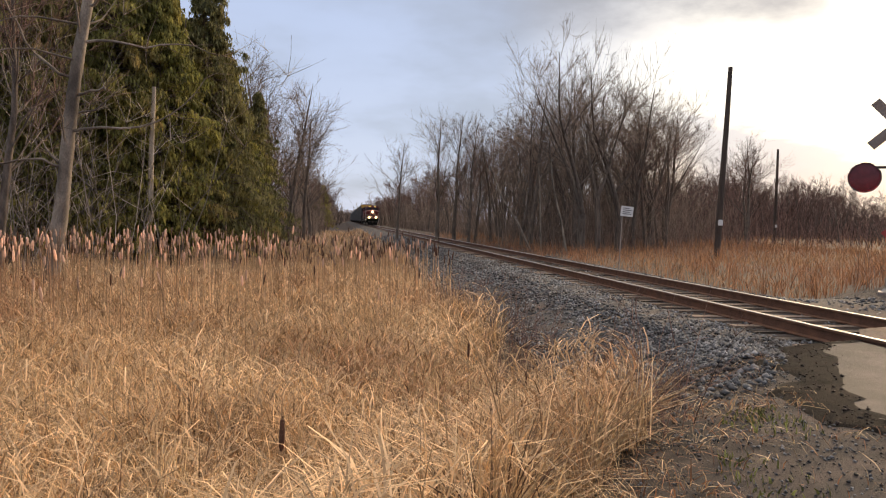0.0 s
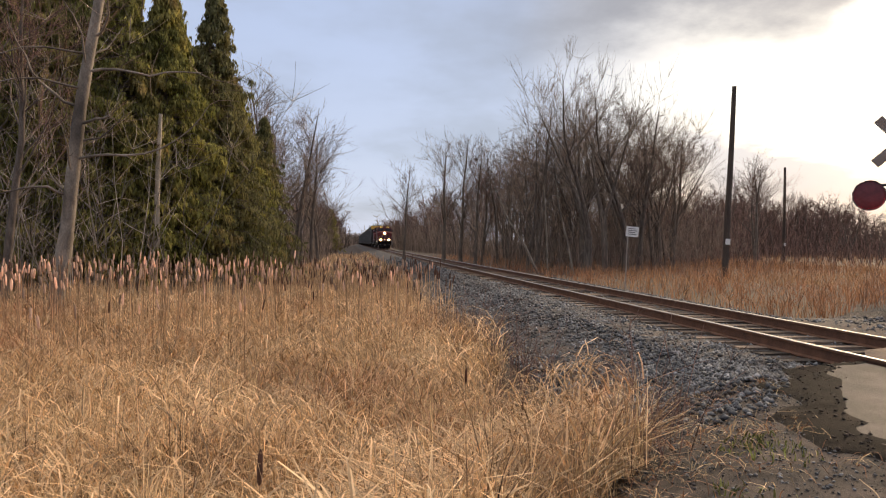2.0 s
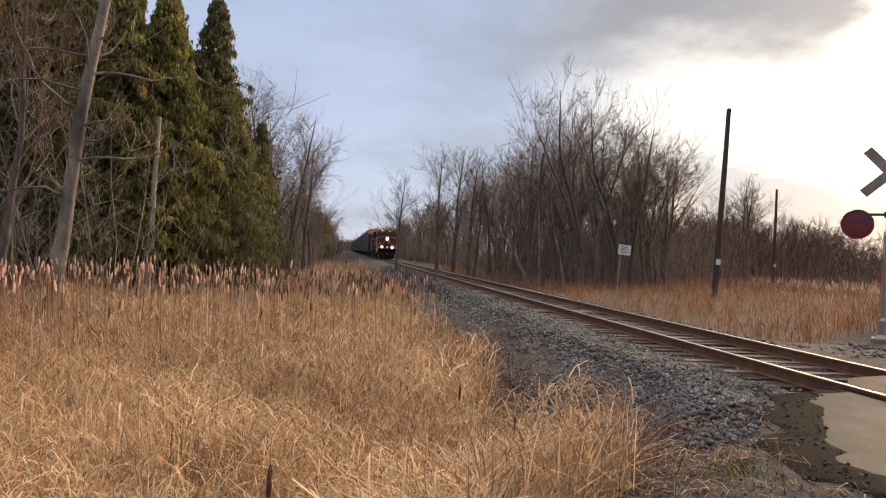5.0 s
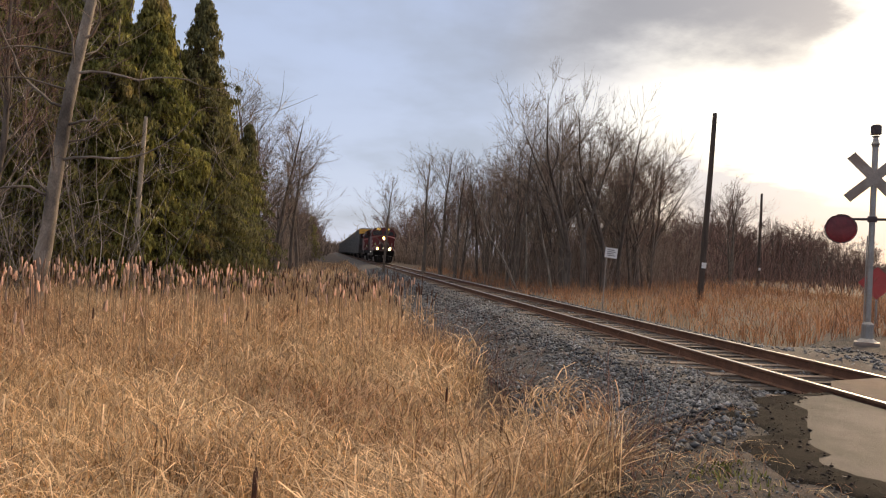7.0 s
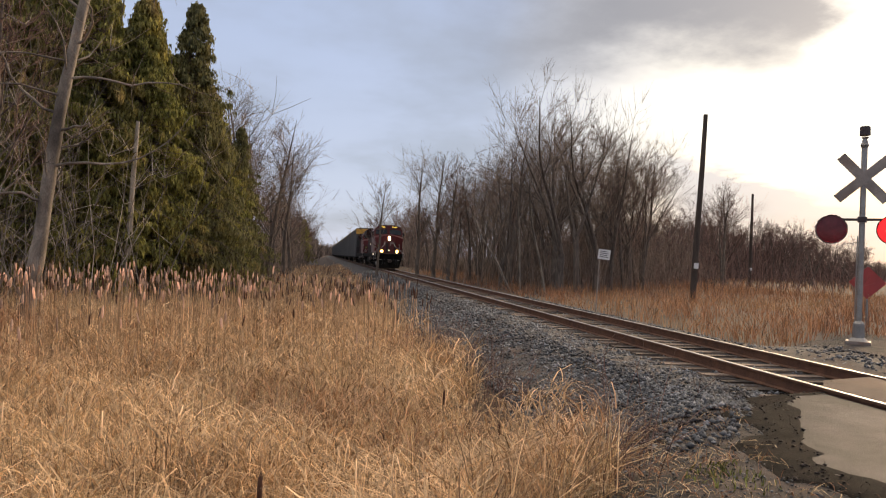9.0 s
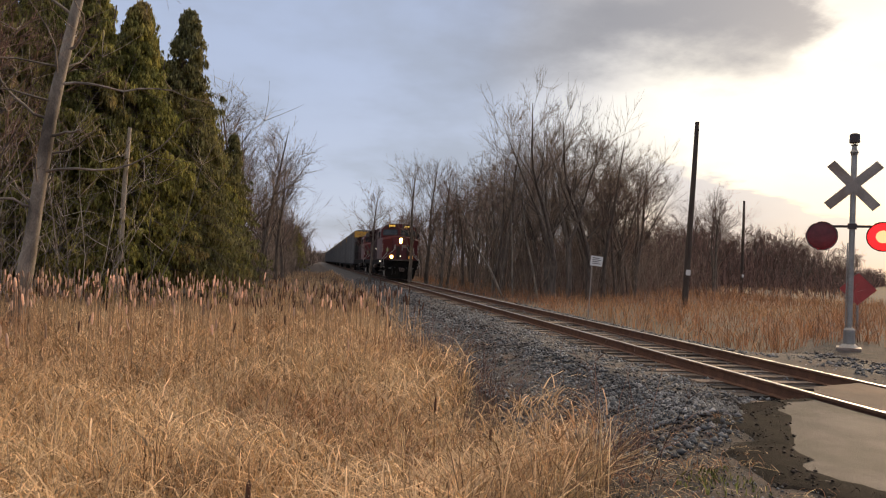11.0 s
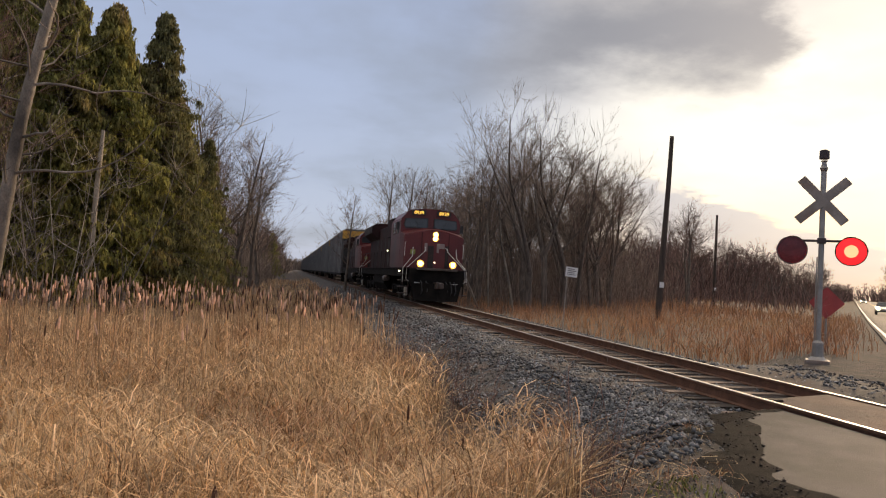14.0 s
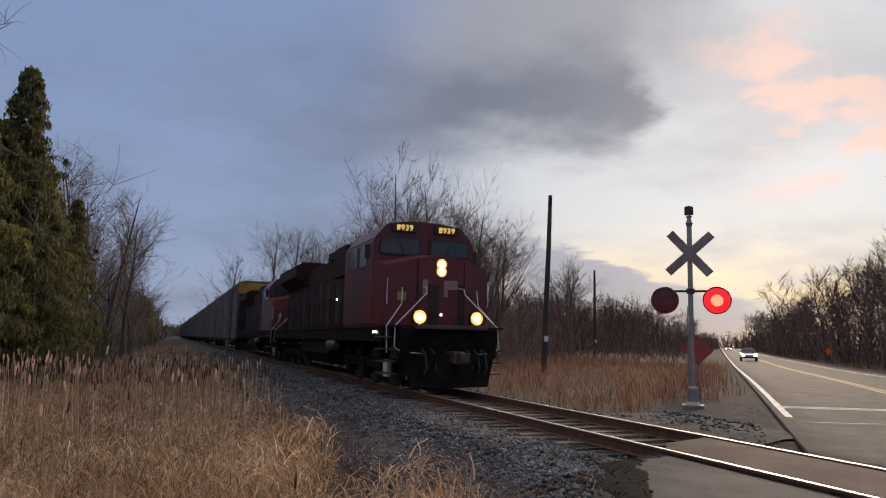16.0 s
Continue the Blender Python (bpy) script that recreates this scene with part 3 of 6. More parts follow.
    oo = sh[:, 0] * RN[0] + sh[:, 1] * RN[1]
    edge_x = np.interp(sh[:, 1], (1.0, 2.9, 4.05, 4.42, 4.8, 5.22, 5.82, 6.45, 7.38), (2.6, 3.7, 3.75, 3.5, 3.55, 3.8, 4.15, 4.5, 5.2))
    sh = sh[((sh[:, 0] < edge_x - 0.05) & (sh[:, 0] < 5)) | ((sh[:, 0] > 7.9) & (oo < 0.9))]
    scatter_stones("shoulder_rubble", sh, (0.004 + 0.015 * r.uniform(0, 1, len(sh)) ** 2.5) * np.where(sh[:, 0] > 7.5, 0.62, 1.0), M["stone"], track, "small loose stones on the verge", 0.3, 6)
    scatter_stones("ballast_stones", xy, r.uniform(0.012, 0.042, len(xy)) * (1 + xy[:, 1] / 40), M["stone"], track, "loose grey crushed stones", 0.55, 5)
    return track


# ---- road and crossing ----
def strip(name, s_list, o_list, lift, mat, parent, label="", thick=0.0, clip=None):
    V, F = [], []
    k = len(o_list)
    for s in s_list:
        for o in o_list:
            ss = s
            if clip is not None:
                s_min = (clip - o * RN[0]) / RU[0]
                ss = s_min + (s - s_list[0])
            x, y = road_xy(ss, o)
            V.append((x, y, float(road_z(ss)) + lift - 0.012 * abs(o - 4.8) * 0.35))
    for i in range(len(s_list) - 1):
        for j in range(k - 1):
            a = i * k + j
            F.append((a, a + 1, a + k + 1, a + k))
    ob = new(name, mesh_np(name, V, F, [mat], smooth=True))
    if thick:
        md = ob.modifiers.new("thickness", "SOLIDIFY")
        md.thickness, md.offset = thick, -1
    ob.parent = parent
    return tagged(ob, label)


def build_road():
    road = thing("road", "two-lane grey asphalt road with worn markings crossing the track", "road", kind="structure")
    s_far = np.concatenate((np.arange(0, 40, 1.0), np.arange(40, 900, 10.0)))
    strip("carriageway", s_far, np.linspace(1.0, 9.6, 9), 0.03, M["asphalt"], road, "worn grey asphalt", 0.12, clip=7.52)
    # near side, with a ragged paved corner beside the rail
    edge = [(5.83, 7.56), (5.30, 7.38), (4.92, 6.95), (4.60, 6.45), (4.22, 5.82), (3.86, 5.22), (3.62, 4.80), (3.56, 4.42), (3.80, 4.05), (3.75, 2.9), (2.6, 1.0), (0.5, -1.6), (-12, -15.5), (-4, -24), (5.83, -12)]
    r = random.Random(3)
    fine = []
    for (a, b), (c, d) in zip(edge[:12], edge[1:12]):
        for i in range(7):
            t = i / 7
            fine.append((a + (c - a) * t + r.uniform(-0.045, 0.045), b + (d - b) * t + r.uniform(-0.045, 0.045)))
    fine[0] = edge[0]
    part("paved_approach", slab(fine + edge[11:], -0.40, -0.052), M["asphalt"], road, "cracked grey asphalt approach beside the rail")
    # crumbled tarry edge that falls from the paving to the gravel
    V, F = [], []
    rim = fine[:64:2]
    for i, (x, y) in enumerate(rim):
        c = np.array((-0.86, 0.5)) if y > 4.9 else np.array((-0.75, -0.66))
        wide = 0.55 + 0.18 * np.sin(i * 0.7) + r.uniform(-0.06, 0.06)
        for k, f in enumerate((-0.17, 0.03, 0.35, 0.7, 1.0)):
            q = np.array((x, y)) + c * wide * f
            g = float(ground_z(q[0], q[1]))
            z = (-0.047, -0.049)[k] if k < 2 else max(g + 0.035 - 0.03 * f, g * f + (-0.06) * (1 - f)) + r.uniform(-0.018, 0.018)
            V.append((q[0] + r.uniform(-0.015, 0.015), q[1] + r.uniform(-0.015, 0.015), z - (0.05 if k == 4 else 0)))
    for i in range(len(rim) - 1):
        for k in range(4):
            a = i * 5 + k
            F.append((a, a + 1, a + 6, a + 5))
    part("crumbled_edge", mesh_np("crumbled_edge", V, F, [M["tar"]]), None, road, "crumbled black tar edge of the paving")
    rs, shapes, SV, SF = np.random.RandomState(12), stone_shapes(6, 9), [], []
    for i in range(620):
        x, y, z = V[5 * rs.randint(len(rim)) + rs.randint(1, 5)]
        v, f = shapes[rs.randint(6)]
        size = 0.006 + 0.022 * rs.rand() ** 2.5
        SV.append(v * size * (1, 0.8, 0.6) + (x + rs.normal(0, 0.07), y + rs.normal(0, 0.07), z + size * 0.3))
        SF.append(f + 6 * i)
    tagged(part("tar_crumbs", mesh_np("tar_crumbs", np.concatenate(SV), np.concatenate(SF), [M["shoulder"]]), None, road, "broken lumps of old asphalt"), kind="stuff")
    part("crossing_panel", slab([(6.04, 7.75), (6.35, 8.15), (6.9, 8.35), (7.31, 8.5), (7.31, -14), (6.04, -14)], -0.25, -0.012), M["crossing"], road, "pale brown asphalt crossing panel between the rails")
    strip("edge_line", np.concatenate((np.arange(15.6, 40, 1.0), np.arange(40, 500, 8.0))), [1.12, 1.26], 0.036, M["road_white"], road, "worn white edge line")
    strip("edge_line", np.concatenate((np.arange(14.0, 40, 1.0), np.arange(40, 500, 8.0))), [8.35, 8.48], 0.036, M["road_white"], road, "worn white edge line")
    for o in (4.66, 4.92):
        strip("centre_line", np.concatenate((np.arange(15.0, 40, 1.0), np.arange(40, 500, 8.0))), [o, o + 0.11], 0.036, M["road_yellow"], road, "faded yellow centre line")
    zz = float(road_z(18)) + 0.012
    for (x0, y0), (x1, y1), w in (((12.75, 12.45), (15.8, 10.95), 0.13), ((12.95, 12.72), (16.0, 11.2), 0.13), ((10.88, 9.91), (14.4, 8.4), 0.06)):
        d = Vector((x1 - x0, y1 - y0, 0)).normalized()
        q = Vector((-d.y, d.x, 0)) * w
        z = float(road_z(RU[0] * x0 + RU[1] * y0)) - 0.005
        part("stop_line", slab([(x0, y0), (x1, y1), (x1 + q.x, y1 + q.y), (x0 + q.x, y0 + q.y)], z, z + 0.03), M["road_white"], road, "worn white stop line")


# ---- trees ----
class Tubes:
    def __init__(self):
        self.v, self.f, self.n = [], [], 0

    def add(self, pts, rad, sides):
        pts, rad = np.asarray(pts, float), np.asarray(rad, float)
        d = np.gradient(pts, axis=0) if len(pts) > 2 else np.repeat(pts[1:] - pts[:1], 2, axis=0)
        d /= np.linalg.norm(d, axis=1)[:, None] + 1e-9
        ref = np.array((1.0, 0, 0)) if abs(d[0][2]) > 0.8 else np.array((0, 0, 1.0))
        a = np.cross(d, ref)
        a /= np.linalg.norm(a, axis=1)[:, None] + 1e-9
        b = np.cross(d, a)
        t = np.linspace(0, 2 * np.pi, sides, endpoint=False)
        ring = pts[:, None] + (a[:, None] * np.cos(t)[None, :, None] + b[:, None] * np.sin(t)[None, :, None]) * rad[:, None, None]
        self.v.append(ring.reshape(-1, 3))
        k = np.arange(len(pts) - 1)[:, None] * sides
        i = np.arange(sides)[None]
        j = (i + 1) % sides
        self.f.append(np.stack((k + i, k + j, k + sides + j, k + sides + i), -1).reshape(-1, 4) + self.n)
        self.n += len(pts) * sides

    def mesh(self, name, mat):
        return mesh_np(name, np.concatenate(self.v), np.concatenate(self.f), [mat], smooth=True)


def wander(r, start, way, length, n, bend, lift=0.0):
    pts, d = [np.array(start, float)], np.array(way, float)
    for _ in range(n):
        d = d + r.normal(0, bend, 3) + (0, 0, lift)
        d /= np.linalg.norm(d)
        pts.append(pts[-1] + d * length / n)
    return np.array(pts)


def bare_tree(seed, H, r0, limbs, branches, twigs, first=0.3, spread=0.66, fork=False, lean=0.03, thick=1.0):
    r0 *= 1.25
    r = np.random.RandomState(seed)
    trunk, crown = Tubes(), Tubes()
    stems = []
    if fork:
        fz = H * r.uniform(0.12, 0.3)
        base = wander(r, (0, 0, -0.3), (r.normal(0, lean), r.normal(0, lean), 1), fz + 0.3, 3, 0.03)
        trunk.add(base, np.linspace(r0 * 1.25, r0, 4), 8)
        for i in range(r.randint(2, 4)):
            a = r.uniform(0, 6.28)
            p = wander(r, base[-1], (np.cos(a) * 0.42, np.sin(a) * 0.42, 1), (H - fz) * r.uniform(0.85, 1.05), 8, 0.075, 0.05)
            trunk.add(p, np.linspace(r0 * 0.72, 0.02, 9), 6)
            stems.append((p, r0 * 0.72))
    else:
        p = wander(r, (0, 0, -0.3), (r.normal(0, lean), r.normal(0, lean), 1), H + 0.3, 10, 0.055, 0.03)
        rad = r0 * (1 - np.linspace(0, 1, 11)) ** 0.8 + 0.012
        rad[0] *= 1.35
        trunk.add(p, rad, 8)
        stems.append((p, r0))
    for p, rs in stems:
        n = len(p) - 1
        for i in range(int(limbs / len(stems))):
            f = first + (0.97 - first) * r.uniform(0, 1) ** 0.8
            k = min(int(f * n), n - 1)
            at = p[k] + (p[k + 1] - p[k]) * (f * n - k)
            a = r.uniform(0, 6.28)
            out = spread * r.uniform(0.55, 1.5)
            ln = H * r.uniform(0.16, 0.40) * (1.2 - 0.72 * f)
            lp = wander(r, at, (np.cos(a) * out, np.sin(a) * out, 0.75), ln, 4, 0.12, 0.045)
            rl = max(0.014, rs * (1 - f) * 0.5)
            trunk.add(lp, np.linspace(rl, 0.008, 5), 4)
            for _ in range(branches):
                u = r.uniform(0.2, 1.0)
                kk = min(int(u * 4), 3)
                bp0 = lp[kk] + (lp[kk + 1] - lp[kk]) * (u * 4 - kk)
                dv = lp[kk + 1] - lp[kk]
                dv = dv / np.linalg.norm(dv) + r.normal(0, 0.5, 3) + (0, 0, 0.08)
                bl = ln * r.uniform(0.28, 0.6)
                bp = wander(r, bp0, dv / np.linalg.norm(dv), bl, 2, 0.15, 0.08)
                crown.add(bp, np.linspace(0.012, 0.006, 3) * thick, 3)
                for _ in range(twigs):
                    u2 = r.randint(1, 3)
                    tv = (bp[u2] - bp[u2 - 1])
                    tv = tv / np.linalg.norm(tv) + r.normal(0, 0.42, 3)
                    tp = wander(r, bp[u2], tv / np.linalg.norm(tv), bl * r.uniform(0.35, 0.85), 1, 0.1, 0.04)
                    crown.add(tp, np.array((0.0075, 0.004)) * thick, 3)
    return trunk, crown


def make_tree(seed, bark, twig, label, **kw):
    trunk, crown = bare_tree(seed, **kw)
    ob = thing("bare_tree", label, "tree", group="bare trees beside the railway")
    part("trunk", trunk.mesh("trunk", M[bark]), None, ob)
    part("crown", crown.mesh("crown", M[twig]), None, ob, "thin leafless twigs")
    return ob


def sprays(r, centres, size, droop=0.5):
    """Small flat leaf sprays: one sliver each, as arrays."""
    n = len(centres)
    a = r.uniform(0, 6.28, n)
    s = size * r.uniform(0.6, 1.4, n)
    side = np.stack((np.cos(a), np.sin(a), r.normal(0, 0.4, n)), -1)
    down = np.stack((-np.sin(a) * 0.6 * r.uniform(-1, 1, n), np.cos(a) * 0.6 * r.uniform(-1, 1, n), -droop - r.uniform(0, 0.8, n)), -1)
    c = np.asarray(centres)
    side, down = side * s[:, None] * 0.24, down * s[:, None] * 1.25
    v = np.stack((c - side * 0.8, c + down, c + side + down * 0.25), 1)
    return v.reshape(-1, 3), np.arange(3 * n).reshape(-1, 3)


def cedar_tree(seed, H, R, n, mat, label, low=0.12):
    r = np.random.RandomState(seed)
    ob = thing("cedar_tree", label, "tree", group="cedars at the wood's edge")
    t = Tubes()
    p = wander(r, (0, 0, -0.3), (0, 0, 1), H, 8, 0.02, 0.05)
    t.add(p, np.linspace(0.17, 0.03, 9), 7)
    C = []
    boughs = int(n / 66)
    for i in range(boughs):
        f = low + (1 - low) * r.uniform(0, 1) ** 1.1
        z = f * H
        lobe = 0.86 + 0.2 * np.sin(f * 23 + seed) * np.cos(f * 9 + seed * 2)
        rr = R * (1 - f) ** 0.82 * r.uniform(0.4, 1.28) * lobe + 0.12
        a = r.uniform(0, 6.28)
        out = np.array((np.cos(a), np.sin(a), 0))
        st = np.array((0, 0, z))
        mid = st + out * rr * 0.55 + (0, 0, rr * r.uniform(-0.05, 0.16))
        tip = st + out * rr + (0, 0, rr * r.uniform(-0.42, 0.05))
        t.add(np.array((st, mid, tip)), (0.03, 0.018, 0.006), 3)
        # side fans along the bough, hanging a little below it
        for k in range(6):
            u = r.uniform(0.35, 1.0) ** 0.75
            at = st + (mid - st) * 2 * u if u < 0.5 else mid + (tip - mid) * (2 * u - 1)
            w = r.uniform(0.25, 0.55) * (0.5 + 0.5 * (1 - f))
            way = np.array((-out[1], out[0], 0)) * r.choice((-1, 1)) * w + out * w * 0.7 + (0, 0, -0.25 * w)
            q = r.uniform(0, 1, 11)[:, None]
            C.append(at + way * q + r.normal(0, 0.075, (11, 3)) * (1.2 - 0.6 * q))
    v, f = sprays(r, np.concatenate(C), 0.20)
    part("trunk", t.mesh("trunk", M["bark"]), None, ob)
    part("crown", mesh_np("crown", v, f, [M[mat]]), None, ob, "feathery drooping green sprays")
    return ob


def tuft(x, y):
    return float(ground_z(x, y))


def line_pts(pts, n, r, depth, jitter=0.6):
    """n places along a broken line, set back by up to depth to its left (negative) or right."""
    P = np.array(pts, float)
    seg = np.linalg.norm(np.diff(P, axis=0), axis=1)
    cum = np.concatenate(([0], np.cumsum(seg)))
    out = []
    for i in range(n):
        s = (i + r.uniform(0, 1)) / n * cum[-1]
        k = min(np.searchsorted(cum, s) - 1, len(seg) - 1)
        k = max(k, 0)
        d = (P[k + 1] - P[k]) / seg[k]
        q = np.array((d[1], -d[0]))
        out.append(P[k] + d * (s - cum[k]) + q * depth * r.uniform(0, 1) + r.normal(0, jitter, 2) * 0.5)
    return out


def build_trees():
    r = np.random.RandomState(21)
    kinds = [make_tree(s, "bark", "twig" if s % 3 else "twig_red", "tall leafless grey-brown tree at the edge of the wood", H=h, r0=r0, limbs=l, branches=b, twigs=w, first=f, fork=k)
             for s, h, r0, l, b, w, f, k in ((1, 13.5, 0.17, 24, 7, 6, 0.25, False), (2, 14.0, 0.2, 28, 7, 6, 0.12, True), (3, 12.0, 0.13, 22, 7, 6, 0.25, False),
                                             (4, 13.0, 0.15, 28, 7, 6, 0.15, True), (5, 10.5, 0.10, 18, 6, 5, 0.25, False), (6, 9.0, 0.08, 16, 6, 5, 0.15, False))]
    kinds += [make_tree(s, "bark", "twig" if s % 2 else "twig_red", "leafless grey-brown tree in the wood", H=h, r0=r0, limbs=int(l * 1.3), branches=6, twigs=4, first=f, fork=k, thick=2.0)
              for s, h, r0, l, f, k in ((11, 13.0, 0.17, 22, 0.2, False), (12, 14.0, 0.18, 26, 0.15, True), (13, 12.0, 0.15, 22, 0.15, False), (14, 11.0, 0.13, 20, 0.1, True))]
    used = [False] * len(kinds)

    def plant(k, x, y, s=1.0, turn=None):
        m = pose(x, y, tuft(x, y), 0, 0, r.uniform(0, 360) if turn is None else turn)
        if not used[k]:
            used[k] = True
            kinds[k].matrix_basis = m
            kinds[k].scale = (s, s, s)
            return
        c = copy_thing(kinds[k], m)
        c.scale = (s, s, s)

    far = []

    def plant_far(x, y, s):
        far.append((6 + r.randint(4), x, y, s, r.uniform(0, 6.28)))

    # right of the track: the tall clump, then the line along the track, then the wood that runs back to the road
    for k, x, y, s in ((1, 15.6, 45.5, 1.02), (3, 17.2, 46.5, 1.05), (0, 16.4, 49.0, 1.0), (1, 19.2, 48.0, 1.0), (2, 13.8, 52.0, 1.1), (3, 14.8, 55.5, 0.98),
                       (0, 21.0, 50.0, 0.95), (2, 22.6, 51.0, 1.0), (3, 24.0, 53.0, 0.95), (4, 20.4, 54.0, 1.1), (2, 25.8, 55.0, 1.0), (4, 12.6, 50.0, 1.0), (5, 23.4, 49.5, 1.0)):
        plant(k, x, y, s * 0.93)
    for p in line_pts([(13.5, 54), (14.2, 80)], 30, r, 16):
        plant(r.randint(6), p[0], p[1], r.uniform(0.7, 0.92))
    for p in line_pts([(13.8, 72), (14.0, 120), (13.5, 200), (12.5, 360)], 75, r, 10):
        (plant_far if p[1] > 130 else lambda x, y, s: plant(6 + r.randint(4), x, y, s))(p[0], p[1], r.uniform(0.72, 0.93))
    for p in line_pts([(15.0, 48), (22, 56), (30, 66)], 22, r, -14, 2.0):
        plant(r.choice((0, 2, 3, 4)), p[0], p[1], r.uniform(0.65, 0.9))
    for p in line_pts([(24, 60), (34, 76), (48, 86), (52, 96)], 36, r, -14, 2.0):
        plant(6 + r.randint(4), p[0], p[1], r.uniform(0.38, 0.58))
    for x, y, s in ((44.5, 74, 0.92), (46.0, 76, 0.98), (47.5, 79, 0.9)):
        plant(2, x, y, s)
    for p in line_pts([(60, 120), (110, 150), (150, 175)], 84, r, -30, 3.0):
        plant_far(p[0], p[1], r.uniform(0.85, 1.08))
    # left of the track behind the cedars
    for p in line_pts([(-9.5, 24), (-7.2, 36), (-6.0, 50)], 20, r, -12):
        plant(r.randint(6), p[0], p[1], r.uniform(0.75, 1.0))
    for p in line_pts([(-5.8, 50), (-4.6, 66), (-3.9, 85), (-3.9, 180), (-3.0, 320)], 56, r, -9):
        plant(r.randint(5) if p[1] < 110 else 6 + r.randint(4), p[0], p[1], r.uniform(0.8, 1.05))
    for x, y, s in ((-5.2, 52, 1.02), (-4.9, 55, 0.98), (-4.5, 60, 1.0), (-3.8, 70, 0.95), (-3.5, 78, 0.95)):
        plant(r.choice((0, 2)), x, y, s)
    # right of the road
    for i in range(74):
        s, o = 40 + 300 * (i / 74) ** 1.4 + r.uniform(0, 6), 0.0
        o = 12.6 + 3.5 * max(0.0, 1 - s / 110) + r.uniform(0, 10)
        x, y = road_xy(s, o)
        (plant_far if s > 110 else lambda x, y, z: plant(6 + r.randint(4), x, y, z))(x, y, r.uniform(0.85, 1.1))
    # left of the road, in the distance
    for i in range(40):
        s, o = 120 + 280 * (i / 40) ** 1.2 + r.uniform(0, 6), -4.5 - r.uniform(0, 16)
        x, y = road_xy(s, o)
        plant_far(x, y, r.uniform(0.42, 0.62))
    # the distant trees, too far to tell apart, in one mesh
    base = {}
    for k in range(6, 10):
        for ch in kinds[k].children:
            me = ch.data
            v, f = np.empty(len(me.vertices) * 3, np.float32), np.empty(len(me.loops), np.int32)
            me.vertices.foreach_get("co", v)
            me.loops.foreach_get("vertex_index", f)
            base.setdefault(k, []).append((v.reshape(-1, 3), f.reshape(-1, 4), 0 if "trunk" in ch.name else 1))
    V, F, mi, n = [], [], [], 0
    for k, x, y, sc, a in far:
        for v, f, slot in base[k]:
            w = np.stack((v[:, 0] * np.cos(a) - v[:, 1] * np.sin(a), v[:, 0] * np.sin(a) + v[:, 1] * np.cos(a), v[:, 2]), -1) * sc
            V.append(w + (x, y, tuft(x, y)))
            F.append(f + n)
            mi.append(np.full(len(f), slot, np.int32))
            n += len(v)
    me = mesh_np("far_trees", np.concatenate(V), np.concatenate(F), [M["bark"], M["twig_red"]], smooth=True)
    me.polygons.foreach_set("material_index", np.concatenate(mi))
    tagged(new("far_trees", me), "distant leafless grey-brown trees of the woods", "tree", kind="stuff")
    # pale leaning birches in the right-hand wood
    for x0, y0, x1, y1, h in ((11.8, 43.6, 8.9, 44.0, 4.6), (13.8, 42.8, 12.3, 42.3, 5.8), (12.6, 44.5, 12.4, 44.9, 4.6)):
        b = Tubes()
        p = np.array([(0, 0, -0.2), ((x1 - x0) * 0.3, 0.05, h * 0.36), ((x1 - x0) * 0.7, 0.0, h * 0.72), (x1 - x0, y1 - y0, h + 1.0)])
        b.add(p, (0.075, 0.065, 0.05, 0.02), 7)
        for i in range(9):
            f = r.uniform(0.45, 1)
            at = p[0] + (p[3] - p[0]) * f
            b.add(wander(r, at, (r.normal(0, 0.5), r.normal(0, 0.5), 0.8), r.uniform(0.8, 1.8), 3, 0.15), (0.012, 0.01, 0.007, 0.004), 3)
        ob = thing("birch_tree", "thin leaning pale birch in the wood", "tree", pose(x0, y0, tuft(x0, y0)), group="leaning birches")
        part("trunk", b.mesh("trunk", M["bark_pale"]), None, ob)
    # cedars on the left
    ced = [cedar_tree(31, 13.6, 4.2, 34000, "cedar", "tall green cedar tree with dense drooping foliage"),
           cedar_tree(32, 12.4, 3.9, 31000, "cedar", "tall green cedar tree with dense drooping foliage"),
           cedar_tree(33, 14.6, 4.3, 34000, "cedar_dark", "tall dark green cedar tree with a ragged tip")]
    spots = [(2, -7.0, 38.5, 1.04), (0, -8.6, 35.0, 1.02), (1, -8.2, 37.5, 0.98), (0, -10.2, 33.5, 1.05), (1, -11.6, 32.0, 1.08), (2, -9.6, 38.5, 1.02), (0, -13.4, 31.5, 1.05), (1, -15.4, 30.0, 1.1),
             (0, -6.6, 41.5, 0.86), (1, -6.2, 44.0, 0.74), (2, -12.6, 37, 1.05), (0, -16.0, 34, 1.1), (1, -18, 33, 1.1), (2, -5.5, 47, 0.7), (1, -17.5, 29, 0.9), (0, -20, 31, 1.05), (0, -10.0, 41, 1.18), (1, -12.2, 41.5, 1.3), (2, -14.2, 38, 1.2), (0, -16.8, 38, 1.25), (1, -8.0, 43, 1.1), (1, -4.1, 150, 0.75)]
    seen = set()
    for k, x, y, s in spots:
        m = pose(x, y, tuft(x, y), 0, 0, r.uniform(0, 360))
        ob = ced[k] if k not in seen else copy_thing(ced[k], m)
        ob.matrix_basis = m
        ob.scale = (s, s, s)
        seen.add(k)
    # the near leaning trunk and the broken dead trunk
    b = Tubes()
    p = wander(np.random.RandomState(5), (0, 0, -0.3), (0.17, 0, 1), 11.5, 24, 0.018, 0.0)
    b.add(p, np.linspace(0.215, 0.11, 25) * np.random.RandomState(3).uniform(0.93, 1.07, 25), 12)
    tw = Tubes()
    rr = np.random.RandomState(6)
